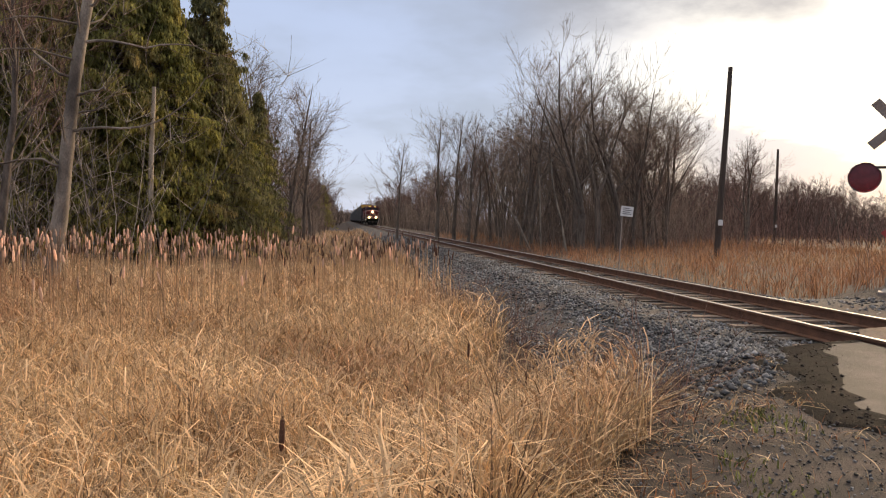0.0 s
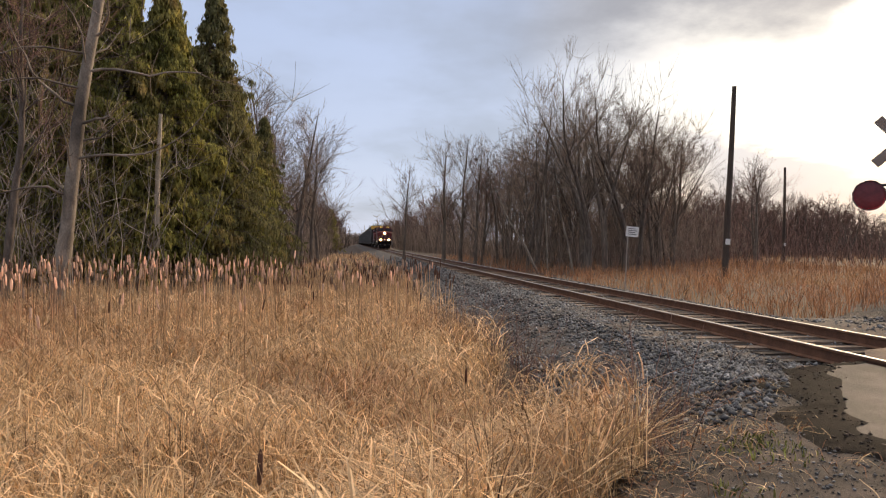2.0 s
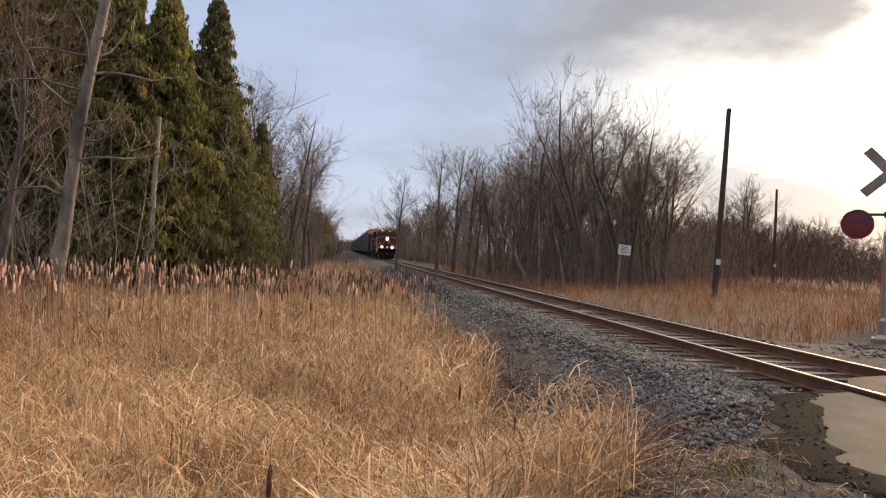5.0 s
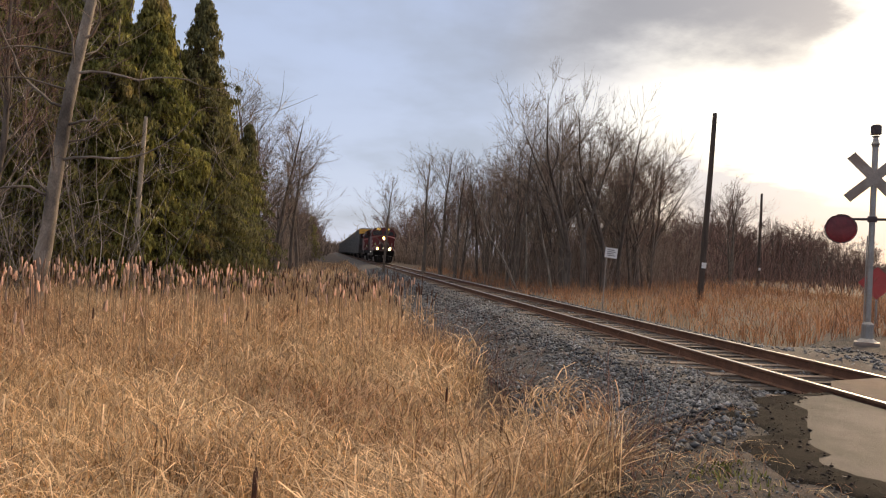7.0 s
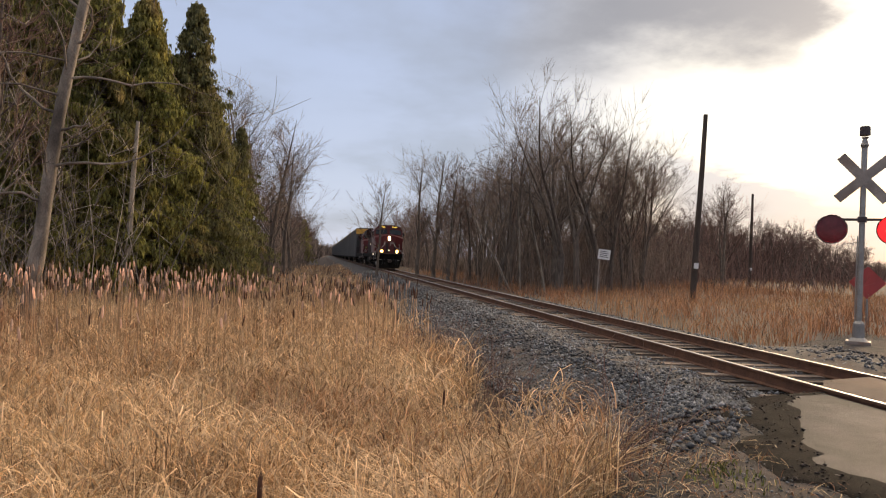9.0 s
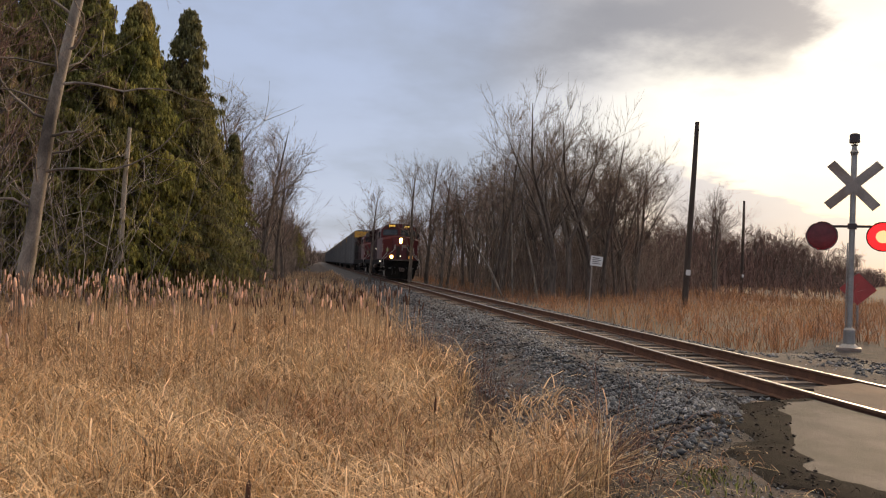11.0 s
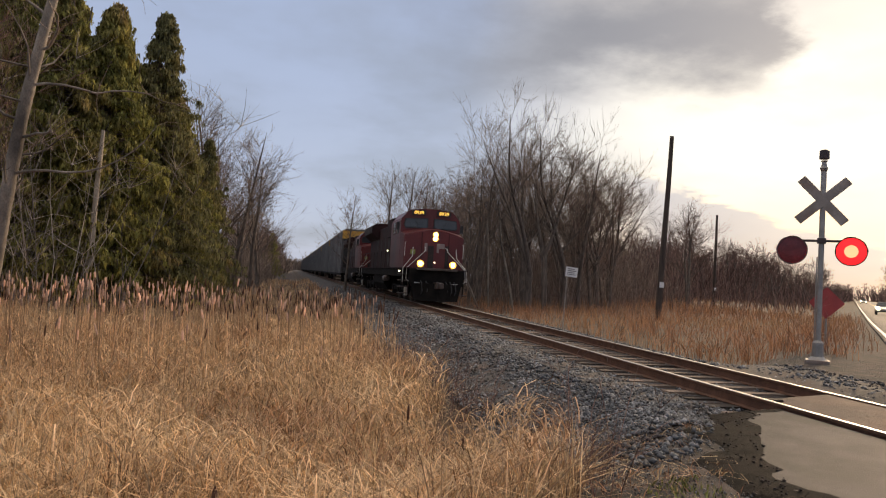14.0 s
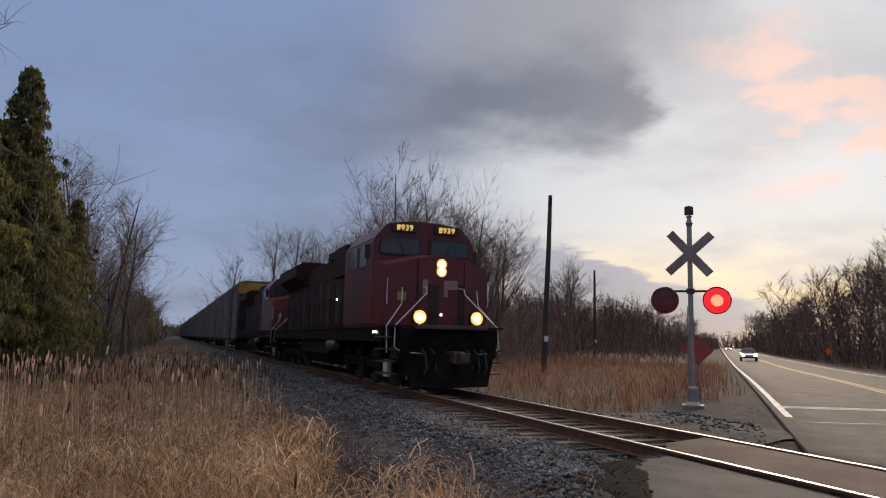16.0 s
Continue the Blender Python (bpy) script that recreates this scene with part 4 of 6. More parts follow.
    for i in range(16):
        f = rr.uniform(0.3, 1)
        at = p[int(f * 24)]
        lp = wander(rr, at, (rr.normal(0, 0.7), rr.normal(0, 0.5), 0.35), rr.uniform(1, 2.8), 5, 0.2)
        b.add(lp, np.linspace(0.035, 0.008, 6), 4)
        for _ in range(6):
            tw.add(wander(rr, lp[rr.randint(2, 6)], rr.normal(0, 0.6, 3) + (0, 0, 0.2), rr.uniform(0.4, 1.0), 3, 0.2), (0.008, 0.007, 0.005, 0.003), 3)
    for k, (f, way, ln) in enumerate(((0.42, (1, -0.2, -0.12), 4.2), (0.5, (0.9, -0.4, 0.1), 3.0), (0.58, (-1, -0.3, 0.25), 3.6), (0.66, (1, 0.1, 0.3), 3.8), (0.36, (-0.9, -0.4, 0.05), 2.6), (0.8, (-0.8, -0.5, 0.5), 3.2), (0.74, (0.9, -0.5, 0.1), 2.6))):
        lp = wander(rr, p[int(f * 24)], way, ln, 9, 0.21)
        b.add(lp, np.linspace(0.045, 0.008, 10), 5)
        for _ in range(10):
            tw.add(wander(rr, lp[rr.randint(3, 10)], rr.normal(0, 0.6, 3) + np.array(way) * 0.5, rr.uniform(0.4, 1.2), 3, 0.2), (0.010, 0.008, 0.006, 0.003), 3)
    x, y = -7.87, 20.5
    ob = thing("leaning_tree", "leaning leafless tree with blotchy pale grey bark", "tree", pose(x, y, tuft(x, y)))
    part("trunk", b.mesh("trunk", M["bark_pale"]), None, ob)
    part("crown", tw.mesh("crown", M["twig"]), None, ob)
    c = copy_thing(ob, pose(-13.2, 29.0, tuft(-13.2, 29), 0, 1, 150))
    b = Tubes()
    p = wander(np.random.RandomState(9), (0, 0, -0.3), (0.055, 0, 1), 8.1, 7, 0.02, 0.0)
    b.add(p, (0.16, 0.145, 0.13, 0.12, 0.11, 0.105, 0.095, 0.075), 9)
    for i in range(6):
        b.add(wander(rr, p[rr.randint(2, 7)], (rr.normal(0, 0.8), rr.normal(0, 0.6), 0.2), rr.uniform(0.25, 0.8), 3, 0.2), (0.022, 0.016, 0.012, 0.006), 4)
    x, y = -8.3, 32.0
    ob = thing("dead_tree", "broken-topped dead trunk bleached pale brown", "dead tree", pose(x, y, tuft(x, y)))
    part("trunk", b.mesh("trunk", M["bark_dead"]), None, ob)


def thicket(name, places, heights, mat, label, seed, twigs=3, rad=0.014):
    """Thin upright stems with side twigs, one mesh."""
    r = np.random.RandomState(seed)
    t = Tubes()
    for (x, y), h in zip(places, heights):
        z = float(ground_z(x, y))
        d = max(1.0, np.hypot(x, y) / 40)
        p = wander(r, (x, y, z - 0.1), (r.normal(0, 0.17), r.normal(0, 0.17), 1), h, 3, 0.13)
        t.add(p, np.array((rad, rad * 0.8, rad * 0.6, rad * 0.3)) * d, 3)
        for _ in range(twigs):
            k = r.randint(1, 4)
            q = wander(r, p[k], (r.normal(0, 0.62), r.normal(0, 0.62), 0.6), min(h * r.uniform(0.15, 0.42), 1.6), 2, 0.2, 0.05)
            t.add(q, np.array((rad * 0.5, rad * 0.38, rad * 0.2)) * d, 3)
    ob = new(name, t.mesh(name, M[mat]))
    return tagged(ob, label, "undergrowth", kind="stuff")


def build_thickets():
    r = np.random.RandomState(40)
    P = line_pts([(-10.5, 25), (-7.5, 36), (-5.2, 56), (-3.4, 80), (-3.4, 180)], 1900, r, -7, 1.0)
    thicket("undergrowth_left", P, r.uniform(1.0, 5.0, len(P)), "twig", "grey-brown leafless brush below the cedars", 1)
    P = [(x, y) for x, y in zip(r.uniform(-20, -6.5, 190), r.uniform(24.5, 30.5, 190)) if y > 24 + (x + 12) * 0.9]
    thicket("bare_saplings", P, r.uniform(3.0, 10.0, len(P)), "twig_pale", "pale grey leafless saplings before the cedars", 8, 9, 0.022)
    P = line_pts([(12.6, 47), (13.2, 60), (13.6, 90), (13.2, 200)], 1900, r, 12, 1.2) + line_pts([(14.5, 44.5), (24, 50), (38, 72), (55, 92)], 1200, r, -12, 2.0)
    thicket("undergrowth_right", P, 1.2 + 6.0 * r.uniform(0, 1, len(P)) ** 1.5, "twig", "grey-brown leafless brush below the tall trees", 2, 4)
    P = line_pts([(55, 105), (95, 140), (150, 185)], 2500, r, -40, 4.0)
    thicket("far_wood", P, r.uniform(4.0, 10.5, len(P)), "twig_red", "far reddish-brown leafless wood", 3, 3, 0.034)
    P = []
    for i in range(2400):
        s = 26 + 340 * (i / 2400) ** 1.4 + r.uniform(0, 6)
        o = 12.2 + 3.0 * max(0.0, 1 - s / 110) + r.uniform(0, 12)
        P.append(road_xy(s, o))
    thicket("roadside_wood", P, 1.5 + 6.5 * r.uniform(0, 1, len(P)) ** 1.4, "twig_red", "dark leafless wood along the road", 4, 5, 0.026)
    P = [(x, y) for x, y in np.stack((r.normal(14.3, 0.9, 90), r.normal(15.6, 0.8, 90)), -1) if x * RN[0] + y * RN[1] < -0.5 and np.hypot(x - 11.4, y - 13.6) > 1.2]
    P += [(x, y) for x, y in np.stack((r.uniform(11.5, 40, 500), r.uniform(30, 58, 500)), -1) if x * RN[0] + y * RN[1] < -8]
    thicket("field_brush", P, r.uniform(0.5, 1.9, len(P)), "twig_red", "low dark leafless shrubs in the dead grass", 7, 5, 0.008)
    P = [road_xy(60 + 380 * (i / 900) ** 1.3, -3.5 - r.uniform(0, 22)) for i in range(900)]
    P += [road_xy(r.uniform(455, 500), r.uniform(-60, 60)) for _ in range(420)]
    P += [road_xy(r.uniform(380, 450), r.choice((-1, 1)) * r.uniform(4.0, 20) + 4.5) for _ in range(300)]
    thicket("roadside_wood_far", P, 1.5 + np.hypot(*np.array(P).T) / 450 * r.uniform(2.0, 8.0, len(P)), "twig_red", "dark leafless wood along the road", 5, 4, 0.02)
    P = line_pts([(-3.6, 190), (-2, 420), (-1, 600)], 900, r, -24, 3.0) + line_pts([(13, 200), (11, 420), (8.5, 600)], 1100, r, 26, 3.0) + [(r.uniform(-12, 20), r.uniform(640, 690)) for _ in range(500)]
    thicket("far_lineside_wood", P, r.uniform(4.0, 11.0, len(P)), "twig", "hazy leafless wood far along the track", 6, 2, 0.03)


# ---- dead grass and reeds ----
def blades(r, xy, height, width, bend, lean_dir=None):
    """Curved grass blades: two quads and a tip each, as one triangle array."""
    n = len(xy)
    a = r.uniform(0, 6.28, n) if lean_dir is None else lean_dir
    z0 = ground_z(xy[:, 0], xy[:, 1]) - 0.03
    d = np.stack((np.cos(a), np.sin(a)), -1)
    side_a = r.uniform(0, 6.28, n)
    side = np.stack((np.cos(side_a), np.sin(side_a), np.zeros(n)), -1) * width[:, None] / 2
    V = []
    for f, w in ((0, 1.0), (0.4, 0.9), (0.75, 0.6)):
        off = bend * height * f ** 2
        c = np.stack((xy[:, 0] + d[:, 0] * off, xy[:, 1] + d[:, 1] * off, z0 + height * f * (1 - 0.3 * np.minimum(bend, 1.2) * f)), -1)
        V += [c - side * w, c + side * w]
    off = bend * height
    V.append(np.stack((xy[:, 0] + d[:, 0] * off, xy[:, 1] + d[:, 1] * off, z0 + height * (1 - 0.3 * np.minimum(bend, 1.2) - 0.12 * bend ** 2)), -1))
    v = np.stack(V, 1).reshape(-1, 3)
    tri = np.array([(0, 1, 3), (0, 3, 2), (2, 3, 5), (2, 5, 4), (4, 5, 6)])
    return v, (np.arange(n)[:, None, None] * 7 + tri[None]).reshape(-1, 3)


def grass(name, xy, h0, h1, width, bend, mat, label, seed, clump=0.5, gaps=0.12, lift=0.0):
    r = np.random.RandomState(seed)
    # pull blades towards clump centres
    cell = np.round(xy / 0.35)
    hsh = np.modf(np.abs(np.sin(cell[:, 0] * 12.9898 + cell[:, 1] * 78.233) * 43758.5453))[0]
    hs2 = np.modf(np.abs(np.sin(cell[:, 0] * 39.346 + cell[:, 1] * 11.135) * 24634.6345))[0]
    ctr = (cell + np.stack((hsh, hs2), -1) - 0.5) * 0.35
    away = xy - ctr
    xy = ctr + away * (1 - clump * 0.6)
    big = np.sin(xy[:, 0] * 2.3 + 1.7 * np.sin(xy[:, 1] * 1.1)) * np.sin(xy[:, 1] * 1.9 + 1.3 * np.sin(xy[:, 0] * 0.8))
    keep = r.uniform(0, 1, len(xy)) < np.clip(0.68 + 0.62 * big, 0.2, 1) * np.where(hs2 < gaps, 0.25, 1)
    xy, away, hsh, hs2 = xy[keep], away[keep], hsh[keep], hs2[keep]
    lean = np.arctan2(away[:, 1], away[:, 0]) + r.normal(0, 0.9, len(xy))
    height = (h0 + (h1 - h0) * r.uniform(0, 1, len(xy))) * (0.68 + 0.45 * hsh) * (1 + 0.2 * np.sin(xy[:, 0] * 0.9 + 1.3 * np.sin(xy[:, 1] * 0.5)) * np.sin(xy[:, 1] * 0.7))
    v, f = blades(r, xy, height, width * r.uniform(0.6, 1.4, len(xy)), np.abs(r.normal(bend, bend * 0.6, len(xy))) * (0.6 + 0.8 * hs2), lean)
    v[:, 2] += lift
    return tagged(new(name, mesh_np(name, v, f, [M[mat]])), label, "grass", kind="stuff")


def in_left(xy):
    o = xy[:, 0] * RN[0] + xy[:, 1] * RN[1]
    lim = 1.95 + 0.28 * np.sin(xy[:, 1] * 1.3) + 0.2 * np.sin(xy[:, 1] * 3.7 + xy[:, 0]) + 0.02 * np.maximum(xy[:, 1] - 14, 0)
    return (xy[:, 0] < lim) & (o < -1.55 + 0.25 * np.sin(xy[:, 1] * 3))


def build_grass():
    r = np.random.RandomState(50)

    def fan(n, a0, a1, d0, d1, p):
        a = np.radians(r.uniform(a0, a1, n))
        d = d0 + (d1 - d0) * r.uniform(0, 1, n) ** p
        return np.stack((np.sin(a) * d, np.cos(a) * d), -1)

    xy = fan(76000, -48, 30, 2.2, 15, 1.05)
    xy = xy[in_left(xy)]
    grass("dead_grass", xy, 0.55, 1.0, 0.0075, 0.62, "straw", "tall dead straw-coloured grass in the ditch", 1, 0.75, 0.2)
    # drooping leaf blades through the upper part of the grass
    xy = fan(56000, -48, 30, 2.2, 22, 1.25)
    xy = xy[in_left(xy)]
    n = len(xy)
    v, f = blades(r, xy, r.uniform(0.16, 0.36, n), (0.0062 + 0.0006 * np.hypot(xy[:, 0], xy[:, 1])) * r.uniform(0.6, 1.5, n), r.uniform(0.9, 1.9, n))
    v[:, 2] += np.repeat(0.28 + 0.5 * r.uniform(0, 1, n) ** 0.8 + 0.12 * np.sin(xy[:, 0] * 2.1) * np.sin(xy[:, 1] * 1.7), 7)
    ob = tagged(new("dead_grass_leaves", mesh_np("dead_grass_leaves", v, f, [M["straw"]])), "curled pale leaf blades of the dead grass", "grass", kind="stuff")
    # tussocks of long arching blades, pale ones and a few dead brown ones
    for name, mat, count, per, seed, label in (("grass_tussocks", "straw_pale", 850, 44, 71, "arching tussocks of pale dead grass"), ("brown_tussocks", "straw_dark", 260, 30, 72, "dark brown withered tussocks")):
        q = np.random.RandomState(seed)
        ctr = fan(count, -48, 30, 2.4, 14, 1.1)
        ctr = ctr[in_left(ctr)]
        m = len(ctr)
        swing = np.repeat(q.uniform(0, 6.28, m), per) + q.normal(0, 0.9, m * per)
        tall = np.repeat(q.uniform(0.55, 1.0, m), per) * q.uniform(0.6, 1.1, m * per)
        root = np.repeat(ctr, per, axis=0) + q.normal(0, 0.07, (m * per, 2))
        v, f = blades(q, root, tall, q.uniform(0.004, 0.011, m * per), np.abs(q.normal(0.55, 0.4, m * per)), swing)
        v[:, 2] += np.repeat(np.repeat(q.uniform(0.0, 0.18, m), per), 7)
        tagged(new(name, mesh_np(name, v, f, [M[mat]])), label, "grass", kind="stuff")
    xy = fan(52000, -45, 12, 11, 34, 1.0)
    xy = xy[in_left(xy)]
    grass("dead_grass_beyond", xy, 0.55, 1.2, 0.011, 0.55, "straw", "tall dead straw-coloured reeds below the trees", 2, 0.5)
    xy = fan(24000, -8, 5, 30, 130, 1.0)
    xy = xy[(xy[:, 0] < 3.0) & (xy[:, 0] > -4.5)]
    grass("dead_grass_lineside", xy, 0.3, 0.75, 0.03, 0.35, "straw", "short dead grass along the track", 3)
    # right of the track up to the woods
    xy = np.stack((r.uniform(9.8, 46, 66000), 13.4 + 76 * r.uniform(0, 1, 66000) ** 1.5), -1)
    o = xy[:, 0] * RN[0] + xy[:, 1] * RN[1]
    s = xy[:, 0] * RU[0] + xy[:, 1] * RU[1]
    keep = (o < np.where(s > 19.5, 0.35, -0.9) - 0.35 * np.sin(s)) & ((xy[:, 1] > 14.2) | (xy[:, 0] > 30)) & (xy[:, 0] > 10.2 + 0.4 * np.sin(xy[:, 1]))
    keep &= np.hypot(xy[:, 0] - 11.3, xy[:, 1] - 13.5) > 1.3
    grass("dead_grass_field", xy[keep], 0.3, 1.0, 0.016, 0.5, "straw_red", "reddish dead grass beyond the track", 4, 0.6)
    xy = np.stack((r.uniform(20, 130, 11000), r.uniform(40, 170, 11000)), -1)
    o = xy[:, 0] * RN[0] + xy[:, 1] * RN[1]
    grass("dead_grass_far", xy[(o < -1.5)], 0.6, 1.2, 0.05, 0.3, "straw_red", "reddish dead grass beyond the track", 5, 0.3)
    so = np.stack((12 + 250 * r.uniform(0, 1, 9000) ** 1.6, r.uniform(11.2, 20, 9000)), -1)
    xy = so[:, :1] * RU[None] + so[:, 1:] * RN[None]
    grass("dead_grass_roadside", xy, 0.3, 0.8, 0.03, 0.35, "straw_red", "dull dead grass on the road verge", 6, 0.3)
    # weeds and moss on the shoulder
    xy = np.stack((r.uniform(2.0, 3.4, 2400), r.uniform(2.8, 4.8, 2400)), -1)
    xy = xy[np.sin(xy[:, 0] * 5) * np.sin(xy[:, 1] * 3.1) > 0.3]
    grass("moss_tufts", xy, 0.03, 0.08, 0.012, 0.6, "moss", "low green moss and weeds on the gravel", 7, 0.2, 0.12, 0.025)
    xy = np.stack((r.uniform(1.2, 4.2, 6500), r.uniform(2.6, 7.8, 6500)), -1)
    xy = xy[xy[:, 0] < np.interp(xy[:, 1], (1.0, 2.9, 4.05, 4.42, 4.8, 5.22, 5.82, 6.45, 7.38), (2.5, 3.6, 3.6, 3.3, 3.3, 3.5, 3.8, 4.1, 4.6))]
    grass("straw_litter", xy[::2], 0.05, 0.15, 0.006, 1.7, "straw_red", "broken straw lying on the gravel", 8, 0.3, 0.5, 0.03)
    grass("pale_litter", xy[1::2], 0.03, 0.12, 0.005, 2.0, "straw_pale", "pale broken straw lying on the gravel", 18, 0.5, 0.6, 0.03)
    # dark weed stalks at the edge of the grass
    P = np.stack((2.2 + r.normal(0, 0.3, 300), r.uniform(4.6, 16, 300)), -1)
    thicket("weed_stalks", P, r.uniform(0.5, 1.15, 300), "twig_red", "thin dark dry weed stalks beside the gravel", 9, 3, 0.005)


def spindle(t, base, top, r0, sides=6):
    base, top = np.asarray(base, float), np.asarray(top, float)
    f = np.array((0, 0.12, 0.5, 0.85, 1.0))
    t.add(base + (top - base) * f[:, None], np.array((0.35, 0.9, 1.0, 0.85, 0.2)) * r0, sides)


def build_reeds():
    r = np.random.RandomState(60)
    stalk, fluff, dark = Tubes(), Tubes(), Tubes()
    n = 0
    while n < 900:
        a, d = np.radians(r.uniform(-34, 9)), 9.5 + 9.5 * r.uniform(0, 1) ** 0.8
        x, y = np.sin(a) * d, np.cos(a) * d
        if x > 2.2 - 0.02 * y or (d < 12 and np.degrees(a) > -24 and r.rand() < 0.88):
            continue
        n += 1
        z = float(ground_z(x, y))
        top = 0.22 + 0.38 * sm(9, 14, d) + r.normal(0, 0.10)
        lx, ly = r.normal(0, 0.09, 2)
        stalk.add(np.array(((x, y, z), (x + lx * 0.5, y + ly * 0.5, (z + top) / 2), (x + lx, y + ly, top))), (0.005, 0.004, 0.0035), 3)
        hl = r.uniform(0.10, 0.17)
        soft = r.rand() < (0.9 if np.degrees(a) < -6 else 0.45)
        spindle(fluff if soft else dark, (x + lx, y + ly, top - 0.02), (x + lx * 1.15 + r.normal(0, 0.012), y + ly * 1.15, top + hl), 0.0155 * r.uniform(0.7, 1.3) if soft else 0.011)
    ob = thing("reed_bed", "bed of cattail reeds gone to pale fluffy seed", "reeds", kind="stuff")
    part("stalks", stalk.mesh("stalks", M["straw"]), None, ob)
    part("seed_heads", fluff.mesh("seed_heads", M["reed_head"]), None, ob, "burst pale pinkish-brown seed heads")
    part("brown_heads", dark.mesh("brown_heads", M["cattail"]), None, ob, "dark brown cattail heads")
    # single cattails beside the camera
    for x, y, z in ((-0.27, 3.42, 0.30), (-3.4, 5.6, 0.05), (1.1, 5.3, -0.15), (1.6, 6.2, -0.1), (1.3, 7.4, -0.05)):
        ob = thing("cattail", "dark brown cattail head on a straight stalk", "cattail", pose(x, y, tuft(x, y)), group="single cattails")
        h = z - tuft(x, y)
        part("stalk", tube([(0, 0, -0.05), (0.01, 0, h * 0.5), (0, 0, h - 0.16), (0.0, 0, h + 0.1)], [0.006, 0.005, 0.004, 0.002], 6), M["straw"], ob)
        t = Tubes()
        spindle(t, (0, 0, h - 0.16), (0.004, 0, h), 0.0135, 10)
        part("head", t.mesh("head", M["cattail"]), None, ob, "dark brown velvety seed head")


# ---- crossing signal and signs ----
def build_signal():
    x, y = 11.4, 13.6
    z = -0.10
    sig = thing("crossing_signal", "grey railway crossing mast with crossbuck, bell and two red flashing lamps", "crossing signal", pose(x, y, z, 0, 0, -40))
    part("base_plate", box(-0.24, 0.24, -0.24, 0.24, -0.25, 0.05, 0.02), M["sign_back"], sig, "grey cast base")
    part("base_collar", tube([(0, 0, 0.05), (0, 0, 0.12), (0, 0, 0.42), (0, 0, 0.47)], [0.2, 0.125, 0.115, 0.07], 12), M["galvanised"], sig, "flared cast collar")
    part("pole", tube([(0, 0, 0.4), (0, 0, 4.22)], 0.058, 14), M["galvanised"], sig)
    part("conduit", tube([(-0.075, -0.03, 0.45), (-0.075, -0.03, 2.3)], 0.014, 6), M["galvanised"], sig)
    bell = part("bell", tube([(0, 0, 4.2), (0, 0, 4.27), (0, 0, 4.32), (0, 0, 4.40), (0, 0, 4.44)], [0.06, 0.085, 0.06, 0.045, 0.075], 12), M["galvanised"], sig, "grey crossing bell")
    part("bell_cup", tube([(0, 0, 4.47), (0, 0, 4.48), (0, 0, 4.66), (0, 0, 4.68)], [0.075, 0.105, 0.10, 0.07], 14), M["lamp_black"], bell, "dark bell cup")
    for a in (45, -45):
        m = Matrix.Translation((0, -0.075 if a > 0 else -0.083, 3.54)) @ pose(0, 0, 0, 0, a + 3, 0)
        part("crossbuck_blade", box(-0.66, 0.66, -0.004, 0.004, -0.10, 0.10, 0.0, m=m), M["sign_back"], sig, "weathered grey crossbuck blade")
    part("crossarm", tube([(-0.58, 0, 2.60), (-0.52, 0, 2.66), (0.52, 0, 2.66), (0.58, 0, 2.60)], 0.028, 8), M["lamp_black"], sig, "dark lamp bracket")
    part("bracket_clamp", box(-0.09, 0.09, -0.09, 0.09, 2.60, 2.72, 0.015), M["lamp_black"], sig)
    bulbs = []
    for sx in (-0.575, 0.575):
        lamp = part("lamp", tube([(sx, 0.16, 2.44), (sx, 0.12, 2.44), (sx, 0.02, 2.44), (sx, -0.02, 2.44)], [0.06, 0.15, 0.28, 0.30], 24), M["lamp_black"], sig, "round dark signal lamp with visor")
        ring = bmesh.new()
        n = 28
        rows = []
        for dy, rr in ((-0.02, 0.315), (-0.06, 0.315), (-0.06, 0.298), (-0.02, 0.298)):
            rows.append([ring.verts.new((sx + rr * np.cos(t), dy, 2.44 + rr * np.sin(t))) for t in np.linspace(0, 2 * np.pi, n, endpoint=False)])
        for k in range(4):
            for i in range(n):
                ring.faces.new((rows[k][i], rows[k][(i + 1) % n], rows[(k + 1) % 4][(i + 1) % n], rows[(k + 1) % 4][i]))
        part("rim", ring, M["lamp_black"], lamp)
        vis = bmesh.new()
        for i in range(12):
            a0, a1 = np.pi * i / 12, np.pi * (i + 1) / 12
            q = [vis.verts.new((sx + 0.312 * np.cos(t), d, 2.44 + 0.312 * np.sin(t))) for t, d in ((a0, -0.04), (a1, -0.04), (a1, -0.10), (a0, -0.10))]
            vis.faces.new(q)
        v = part("visor", vis, M["lamp_black"], lamp)
        md = v.modifiers.new("thickness", "SOLIDIFY")
        md.thickness = 0.008
        # added flasher disc, lit on one face; turning in its housing imitates blinking
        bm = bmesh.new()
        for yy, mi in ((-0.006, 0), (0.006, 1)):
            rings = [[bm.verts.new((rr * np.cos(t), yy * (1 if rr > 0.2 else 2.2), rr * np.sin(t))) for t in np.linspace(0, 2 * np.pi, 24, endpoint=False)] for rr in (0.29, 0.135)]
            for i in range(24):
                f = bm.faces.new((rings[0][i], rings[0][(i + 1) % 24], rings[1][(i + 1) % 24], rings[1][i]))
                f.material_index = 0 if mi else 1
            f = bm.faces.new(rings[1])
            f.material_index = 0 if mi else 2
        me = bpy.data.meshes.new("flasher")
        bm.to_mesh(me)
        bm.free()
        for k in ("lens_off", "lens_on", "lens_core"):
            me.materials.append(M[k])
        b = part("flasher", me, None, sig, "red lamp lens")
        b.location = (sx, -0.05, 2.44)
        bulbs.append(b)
    return bulbs


